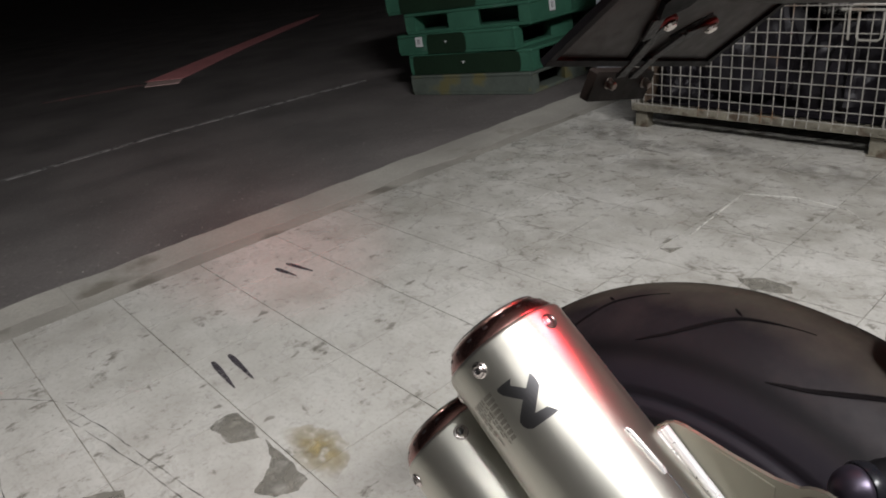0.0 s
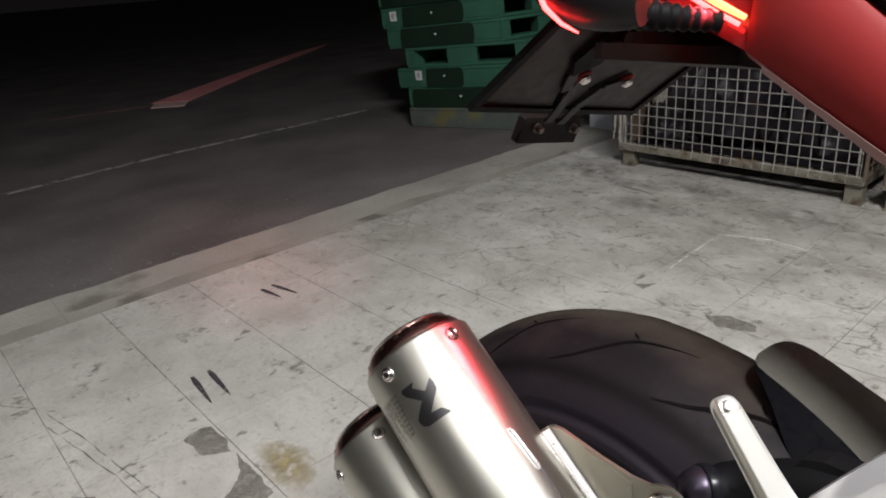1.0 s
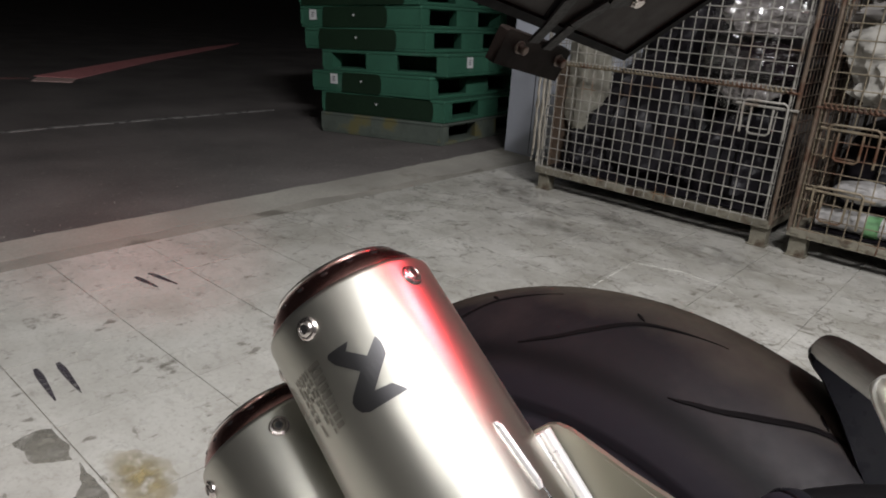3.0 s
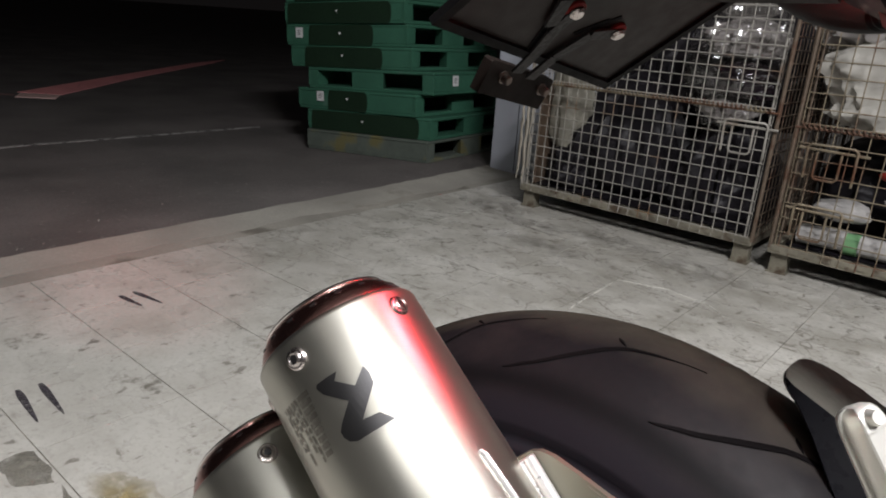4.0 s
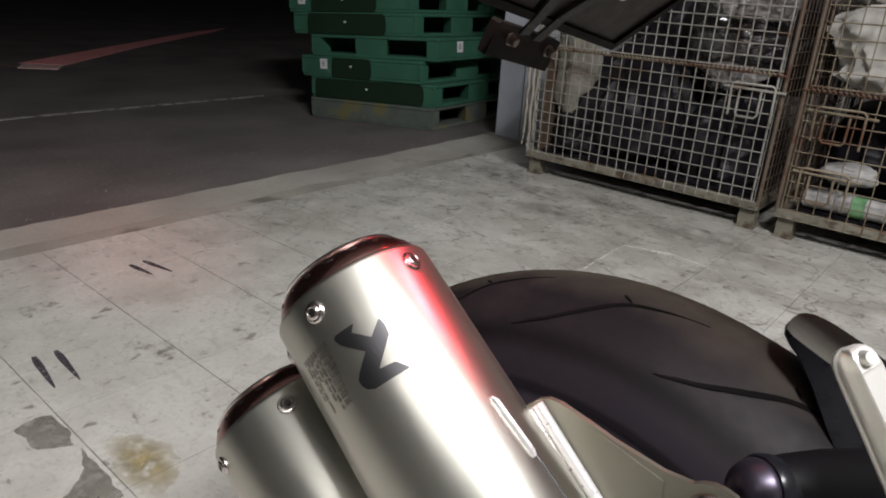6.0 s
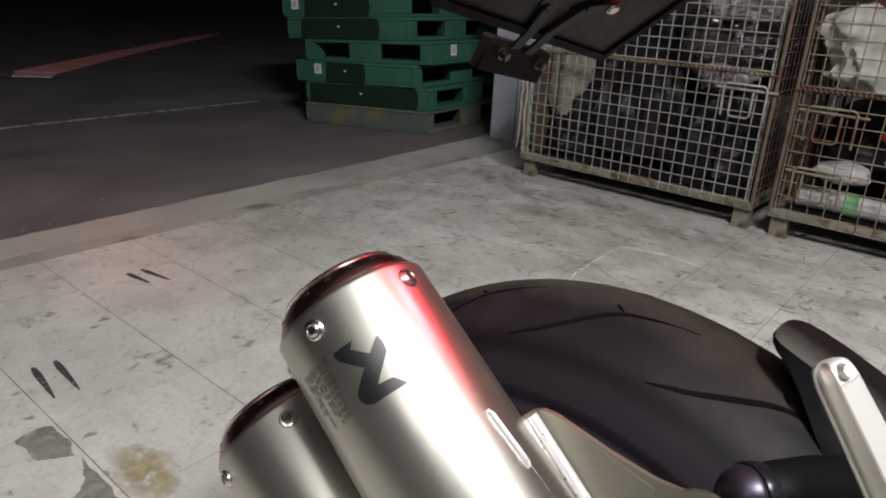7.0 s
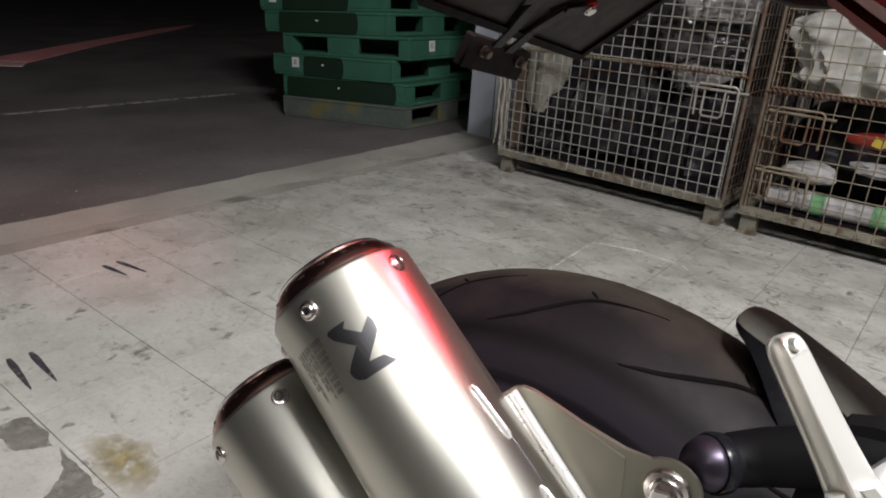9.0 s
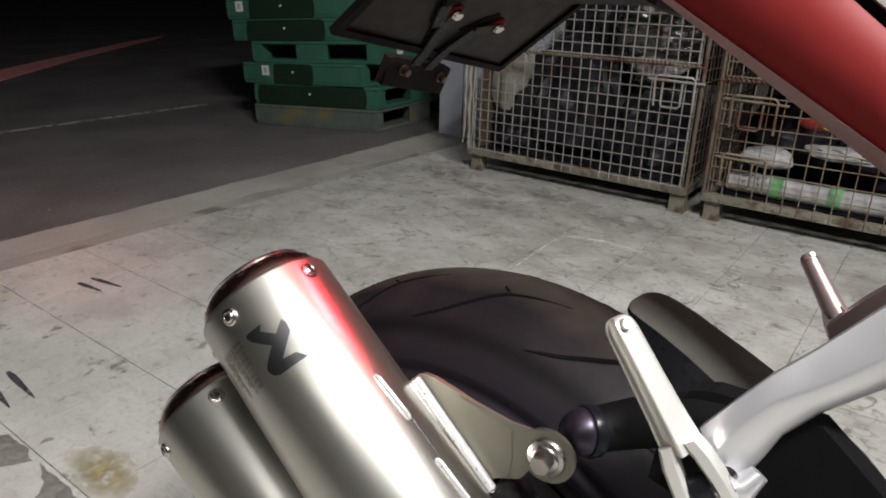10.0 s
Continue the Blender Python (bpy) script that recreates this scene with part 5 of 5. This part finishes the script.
# far side: the same casting, coloured as if dim and red-lit
footrest((0.166, 0.258, 0.696), (0.204, 0.245, 0.649), False, 0.0088, 0.0105, M_PEG_REDLIT, "folding passenger footrest, red light and dimness in its colour")
cast_arm([tuple((x + 0.012, 0.215 - 0.9 * (y + 0.163), z - 0.006) for x, y, z in st) for st in NEAR_ARM], -1, M_PEG_REDLIT, "cast footrest arm on the far side")

# tail: red side panels with a turned-under lower edge, pale trim and seat above


def low(x):
    return 0.874 - 0.595 * (x - 0.1)


def top(x):
    return 0.918 - 0.75 * (x - 0.15)


for sgn in (1, -1):
    secs = []
    for x, f in ((0.070, 0.25), (0.078, 0.7), (0.10, 1), (0.14, 1), (0.18, 1), (0.22, 1), (0.27, 1), (0.33, 1), (0.40, 1)):
        y0 = -0.078
        zl, zt = low(x), min(top(x), 0.965)
        mid = zl + 0.022 * f
        pr_ = [(-0.050, zl + 0.004), (y0 + 0.004, zl), (y0 - 0.004, zl + 0.004), (y0 - 0.012 * f, mid), (y0 - 0.014 * f, (mid + zt) / 2), (y0 - 0.010 * f, zt - 0.006), (y0 - 0.006 * f, zt), (y0 + 0.012, zt), (y0 + 0.010, (mid + zt) / 2), (y0 + 0.012, mid)]
        secs.append([(x, y * sgn, z) for y, z in pr_])
    part("tail_panel", loft(bmesh.new(), secs), M_RED, bike, "glossy red tail side panel", smooth=True)
    # added strip: the lower flange's bounce light as a paler colour
    secs = []
    for x in (0.085, 0.12, 0.16, 0.20, 0.25, 0.32, 0.40):
        z, y0, f = low(x), -0.078, min(1.0, 0.2 + (x - 0.085) * 5)
        secs.append([(x, y * sgn, zz) for y, zz in ((y0 - 0.0035, z + 0.0015), (y0 - 0.0040 - 0.0030 * f, z + 0.0015 + 0.0035 * f), (y0 - 0.0040 - 0.0050 * f, z + 0.0015 + 0.0075 * f), (y0 - 0.0046 - 0.0066 * f, z + 0.0015 + 0.0075 * f), (y0 - 0.0046 - 0.0044 * f, z + 0.0005 + 0.0030 * f), (y0 - 0.0045, z - 0.0010))])
    part("lower_trim", loft(bmesh.new(), secs), M_FLANGE_BOUNCE, bike, "panel's lower edge, bounce light painted as a pinkish strip", smooth=True)
    secs = []
    for x in (0.085, 0.12, 0.16, 0.20, 0.25, 0.32, 0.40):
        z = min(top(x), 0.962) + 0.001
        secs.append([(x + 0.01, y * sgn, zz) for y, zz in ((-0.083, z), (-0.086, z + 0.02), (-0.080, z + 0.045), (-0.05, z + 0.05), (-0.05, z))])
    part("seat_trim", loft(bmesh.new(), secs), M_SEATGREY, bike, "pale grey trim above the red panel", smooth=True)
secs = []
for x in (0.05, 0.08, 0.14, 0.20, 0.27, 0.34, 0.42):
    zt = min(top(x), 0.95) + 0.045
    zl = low(x) + 0.012
    secs.append([(x, y, z) for y, z in ((-0.062, zl), (-0.066, zt - 0.02), (-0.045, zt + 0.01), (0.0, zt + 0.016), (0.045, zt + 0.01), (0.066, zt - 0.02), (0.062, zl), (0.0, zl - 0.004))])
part("seat_base", loft(bmesh.new(), secs), M_SEAT, bike, "black seat and under-tail", smooth=True)

# tail light, with its red strip on either side
tail_light = part("tail_light", loft(bmesh.new(), [[(x, y, z) for y, z in ((-w, z0), (w, z0), (w * 0.9, z1), (-w * 0.9, z1))] for x, w, z0, z1 in ((-0.035, 0.05, 0.945, 0.965), (0.0, 0.075, 0.925, 0.965), (0.05, 0.084, 0.905, 0.965), (0.078, 0.078, 0.892, 0.955))]), M_LENS, bike, "dark red tail light lens", bevel=0.004)
for sgn in (1, -1):
    strip = [(0.070, -0.088 * sgn, 0.9165), (0.052, -0.091 * sgn, 0.9250), (0.034, -0.093 * sgn, 0.9345), (0.012, -0.091 * sgn, 0.9460), (-0.02, -0.07 * sgn, 0.956)]
    part("light_strip", tube(bmesh.new(), strip, [0.0020, 0.0027, 0.0027, 0.0025, 0.0022], 10), M_LED_HOT, tail_light, "lit red strip", smooth=True)
    part("strip_edge", tube(bmesh.new(), [(x - 0.003, y * 1.01, z - 0.0045) for x, y, z in strip], 0.0017, 8), M_LED, tail_light, "lit red strip", smooth=True)

# licence plate stay, lamp pod, indicators
STAY = ((-0.128, 0.004, 0.034, 0.896, 0.905), (-0.100, -0.030, 0.034, 0.893, 0.906), (-0.055, -0.044, 0.030, 0.892, 0.910), (0.0, -0.046, 0.027, 0.893, 0.912), (0.045, -0.050, 0.028, 0.897, 0.918), (0.085, -0.050, 0.036, 0.903, 0.930))
stay = part("plate_stay", loft(bmesh.new(), [[(x, y, z) for y, z in ((y0, z0), (y1, z0 + 0.002), (y1, z1), (y0, z1))] for x, y0, y1, z0, z1 in STAY]), M_CARRIER, bike, "black plate carrier arm", bevel=0.003)
part("lamp_pod", lathe(bmesh.new(), [(0.0085, -0.010), (0.0098, -0.006), (0.0098, 0.006), (0.0085, 0.010)], 24), M_BLACK, stay, smooth=True, matrix=pose(-0.068, -0.036, 0.897, 90, 0, 0))
part("stay_blade", slab(bmesh.new(), [(-0.060, -0.076), (-0.052, -0.077), (0.060, -0.066), (0.060, -0.004), (-0.030, 0.004), (-0.062, -0.040)], 0.8860, 0.8990), M_CARRIER, stay, bevel=0.0008)
PL = Matrix.Translation((-0.155, 0.002, 0.838)) @ Matrix(((0, 0.771, -0.637), (1, 0, 0), (0, 0.637, 0.771))).to_4x4()
plate = part("licence_plate", slab(bmesh.new(), [(-0.122, 0.002), (0.122, 0.002), (0.122, 0.138), (-0.122, 0.138)], -0.0008, 0.0008), M_PLATE, bike, "bare grey back of a licence plate", matrix=PL)
for x0, x1, y0, y1 in ((-0.126, 0.126, -0.003, 0.005), (-0.126, 0.126, 0.135, 0.143), (-0.126, -0.118, 0.0052, 0.1348), (0.118, 0.126, 0.0052, 0.1348)):
    part("plate_frame", slab(bmesh.new(), [(x0, y0), (x1, y0), (x1, y1), (x0, y1)], -0.004, 0.0025), M_RUBBER, plate, bevel=0.001)
for x, y in ((-0.024, 0.055), (0.043, 0.055)):
    part("plate_screw", lathe(bmesh.new(), [(0.0062, 0), (0.0062, 0.002), (0.0045, 0.004), (0.002, 0.0045)], 16), M_CHROME, plate, "chromed screw", smooth=True, matrix=pose(x, y, -0.0046, 180, 0, 0))
    part("screw_cup", lathe(bmesh.new(), [(0.0085, 0), (0.0085, 0.0025), (0.0060, 0.0038)], 20), M_RED, plate, "red anodised cup washer", smooth=True, matrix=pose(x, y, -0.001, 180, 0, 0))
# forked bracket down to the reflector carrier
for pts in ([(-0.024, 0.055), (-0.020, 0.030), (-0.010, 0.005), (-0.004, -0.018)], [(0.043, 0.055), (0.020, 0.042), (0.014, 0.010), (0.018, -0.020)], [(-0.045, 0.10), (-0.045, 0.06), (-0.03, 0.035)]):
    bm = bmesh.new()
    for a, b in zip(pts, pts[1:]):
        a, b = Vector(a), Vector(b)
        n = Vector((-(b - a).y, (b - a).x)).normalized() * 0.0055
        slab(bm, [tuple(a + n), tuple(a - n), tuple(b - n), tuple(b + n)], -0.0052, -0.0026)
    part("fork_strut", bm, M_SEAT, plate)
part("cable_sleeve", slab(bmesh.new(), [(-0.058, 0.132), (-0.026, 0.132), (-0.030, 0.078), (-0.048, 0.060), (-0.064, 0.078)], -0.007, -0.001), M_RUBBER, plate, bevel=0.002)
# two dark slots, then the first strut's shadow laid on as a dark sliver
for pts in ([(0.005, 0.036), (0.009, 0.034), (0.026, 0.059), (0.022, 0.061)], [(0.015, 0.047), (0.019, 0.045), (0.034, 0.066), (0.030, 0.068)], [(-0.036, 0.040), (-0.032, 0.046), (-0.014, 0.006), (-0.019, 0.004)]):
    part("plate_slot", slab(bmesh.new(), pts, -0.0016, -0.0006), M_RUBBER, plate, "dark sliver for a pressed slot and a strut's shadow")
carrier = part("reflector_carrier", slab(bmesh.new(), [(-0.034, -0.015), (0.057, -0.015), (0.057, 0.012), (0.055, 0.014), (-0.033, 0.014), (-0.035, 0.012)], -0.005, 0.005), M_CARRIER, bike, "black reflector carrier with two bolts", bevel=0.003, matrix=Matrix.Translation((-0.178, 0.002, 0.816)) @ Matrix(((0, 0.35, -0.937), (1, 0, 0), (0, 0.937, 0.35))).to_4x4())
for x in (-0.013, 0.0445):
    part("carrier_bolt", lathe(bmesh.new(), [(0.0054, 0), (0.0054, 0.0014), (0.0040, 0.002), (0.0040, 0.007), (0.0030, 0.008)], 18), M_BOLT, carrier, "dull brownish steel bolt", smooth=True, matrix=pose(x, 0.003, -0.005, 180, 0, 0))
for sgn, ahead, out in ((1, 0.008, 0.006), (-1, 0.049, 0.015)):
    secs = []
    for k in range(9):
        t = k / 8
        x = ahead + 0.018 - 0.096 * t
        w = 0.024 * math.sin(math.pi * (0.18 + 0.74 * t)) ** 0.6
        secs.append([(x, (-0.135 - out + 0.6 * w * math.cos(a)) * sgn, 0.922 + 0.012 * t + w * math.sin(a)) for a in (2 * math.pi * (j + 0.5) / 14 for j in range(14))])
    ind = part("indicator", loft(bmesh.new(), secs), M_BLACK, bike, "black indicator with a lit red rim", smooth=True)
    arc = [(x + ahead, y * sgn - out * sgn, z) for x, y, z in ((-0.026, -0.1455, 0.9005), (-0.043, -0.1455, 0.9070), (-0.060, -0.1450, 0.9180), (-0.074, -0.1420, 0.9340), (-0.082, -0.1380, 0.9520))]
    if sgn > 0:
        part("lit_rim", tube(bmesh.new(), arc, [0.0006, 0.0016, 0.0021, 0.0021, 0.0018], 8), M_LED, ind, "lit red rim", smooth=True)
    stem = [(ahead + 0.004 + 0.040 * k / 33, (-0.130 - out + (0.042 + out) * k / 33) * sgn, 0.9150 - 0.001 * k / 33) for k in range(34)]
    part("rubber_stem", tube(bmesh.new(), stem, [(0.0116 if k % 4 < 2 else 0.0102) - 0.00012 * k for k in range(34)], 20), M_RUBBER, ind, "ribbed black rubber stem", smooth=True)

# the tail light's own red light behind the machine
red = area_lamp("tail_light_beam", bike.matrix_basis @ Vector((-0.05, 0.0, 0.955)), (-2.40, 1.05, 0.0), 0.10, 0.02, 0.48, (1.0, 0.06, 0.035))
red.data.spread = radians(27)
# the lit strip on the near side, which also shines down on the silencers
way = Vector((0.090, -0.006, -0.0395)).normalized()
aim = Vector((-0.04, -0.15, -0.31))
aim = (aim - way * aim.dot(way)).normalized()
glow_data = bpy.data.lights.new("light_strip_glow", "AREA")
glow_data.shape, glow_data.size, glow_data.size_y, glow_data.energy, glow_data.color = "RECTANGLE", 0.085, 0.005, 0.42, (1.0, 0.045, 0.06)
glow_data.spread = radians(85)
strip_glow = new("light_strip_glow", glow_data)
strip_glow.matrix_world = bike.matrix_basis @ (Matrix.Translation((0.024, -0.0990, 0.9330)) @ Matrix((way, (-aim).cross(way), -aim)).transposed().to_4x4())

# ---------------------------------------------------------------- small things round the cages
panel = thing("steel_cabinet", pose(-2.555, 3.475, -0.01, 0, 0, -6), "pale grey steel cabinet standing beside the wire cage", "cabinet")
part("body", cube((0.31, 0.20, 0.62), (0.62, 0.40, 1.24)), M_PANEL, panel, bevel=0.006)
part("seam", cube((0.20, -0.0015, 0.62), (0.003, 0.004, 1.2)), M_BLACK, panel)

# frayed twine hanging on the cage corner
for k in range(7):
    x = -1.888 + 0.009 * k
    pts = [(x + 0.012 * noise.noise((k, i * 0.9, 2)), 2.828 - 0.010 * (k % 3) + 0.01 * noise.noise((k, i * 0.7, 5)), 0.60 - (0.46 - 0.03 * (k % 4)) * i / 9) for i in range(10)]
    tagged(link("twine", tube(bmesh.new(), pts, 0.0036 + 0.001 * (k % 3), 5), M_ROPE, smooth=True), "frayed pale twine hanging on the cage", "twine", "twine on the cage")
tagged(link("cardboard", cube((-0.565, 3.05, 0.775), (0.10, 0.012, 0.40), Matrix.Rotation(radians(6), 3, "Z")), M_CARD_DARK), "dark brown cardboard sheet standing in the rusty cage", "cardboard")
tagged(link("cardboard", cube((-1.838, 2.99, 0.36), (0.012, 0.22, 0.48), Matrix.Rotation(radians(8), 3, "Z")), M_CARD), "brown cardboard sheet standing in the cage", "cardboard")
bag("plastic_sheet", (-1.725, 2.985, 0.30), crumple((0.105, 0.05, 0.50), 12, 0.24, 5, 3.6), M_SHEET, "pale crumpled plastic sheet inside the cage")

# rolled sheeting with green tape in the rusty cage
roll = thing("sheet_roll", pose(-0.62, 2.93, 0.165, 0, 0, 1), "white rolled sheeting bound with green tape", "roll")
bm = tube(bmesh.new(), [(0.0, 0, 0), (0.12, 0.004, 0.004), (0.3, 0.0, 0.0), (0.5, 0.003, -0.002), (0.8, 0, 0.003), (1.0, 0, 0)], [0.036, 0.040, 0.038, 0.040, 0.037, 0.034], 16)
part("sheeting", bm, M_FOAM, roll, smooth=True)
for x in (0.165, 0.37, 0.62):
    part("tape", tube(bmesh.new(), [(x, 0, 0), (x + 0.045, 0, 0)], 0.0418, 18), M_GREEN_TAPE, roll, "green tape band", smooth=True)
bag("plastic_bag", (-0.50, 2.97, 0.235), crumple((0.105, 0.06, 0.085), 14, 0.16), M_FOAM, "flat white plastic bag in the rusty cage")
bag("plastic_bag", (-0.22, 3.0, 0.30), crumple((0.15, 0.07, 0.05), 16, 0.3), M_FOAM, "white plastic wrap in the rusty cage")
pack = thing("snack_packet", pose(-0.295, 2.985, 0.400, 8, 0, 4), "red printed packet lying in the rusty cage", "packet")
part("pouch", crumple((0.13, 0.03, 0.060), 18, 0.10, 3), M_RED_PACK, pack, smooth=True)
part("print_shape", slab(bmesh.new(), [(-0.03, 0.02), (0.0, 0.012), (0.03, 0.024), (0.022, 0.05), (0.0, 0.042), (-0.02, 0.055)], 0, 0.003), M_YELLOW, pack, "yellow printed shape", matrix=pose(0, -0.030, 0, 90, 0, 0))

# ---------------------------------------------------------------- floor tiles
floor = tagged(link("floor", cube((1.085, 0.75, -0.104), (6.5, 7.5, 0.2)), M_GROUT), "worn off-white vinyl tile floor", "floor", kind="structure")
bm = bmesh.new()
g = TILE - 0.0010
slab(bm, [(0.0013, 0.0013), (g, 0.0013), (g, g), (0.0013, g)], -0.0035, 0.0)
tile_mesh = bpy.data.meshes.new("tile")
bm.to_mesh(tile_mesh)
bm.free()
tile_mesh.materials.append(M_TILE)
rest_v, rest_f = [], []
random.seed(4)
for i in range(-4, 20):
    for j in range(-12, 14):
        m = floor_matrix @ Matrix.Translation((i * TILE, j * TILE, random.uniform(-0.0006, 0.0)))
        mid = m @ Vector((TILE / 2, TILE / 2, 0))
        if not (-2.15 < mid.x < 4.25 and -2.9 < mid.y < 4.3):
            continue
        if mid.x < 0.75 and mid.y > -0.6:
            ob = new("tile", tile_mesh)
            ob.parent = floor
            ob.matrix_basis = m @ pose(0, 0, 0)
        else:
            n0 = len(rest_v)
            rest_v += [tuple(m @ Vector(p)) for p in ((0.001, 0.001, 0), (g, 0.001, 0), (g, g, 0), (0.001, g, 0))]
            rest_f.append((n0, n0 + 1, n0 + 2, n0 + 3))
me = bpy.data.meshes.new("outer_tiles")
me.from_pydata(rest_v, [], rest_f)
me.materials.append(M_TILE)
far_tiles = new("outer_tiles", me)
far_tiles.parent = floor
tagged(far_tiles, kind="stuff")
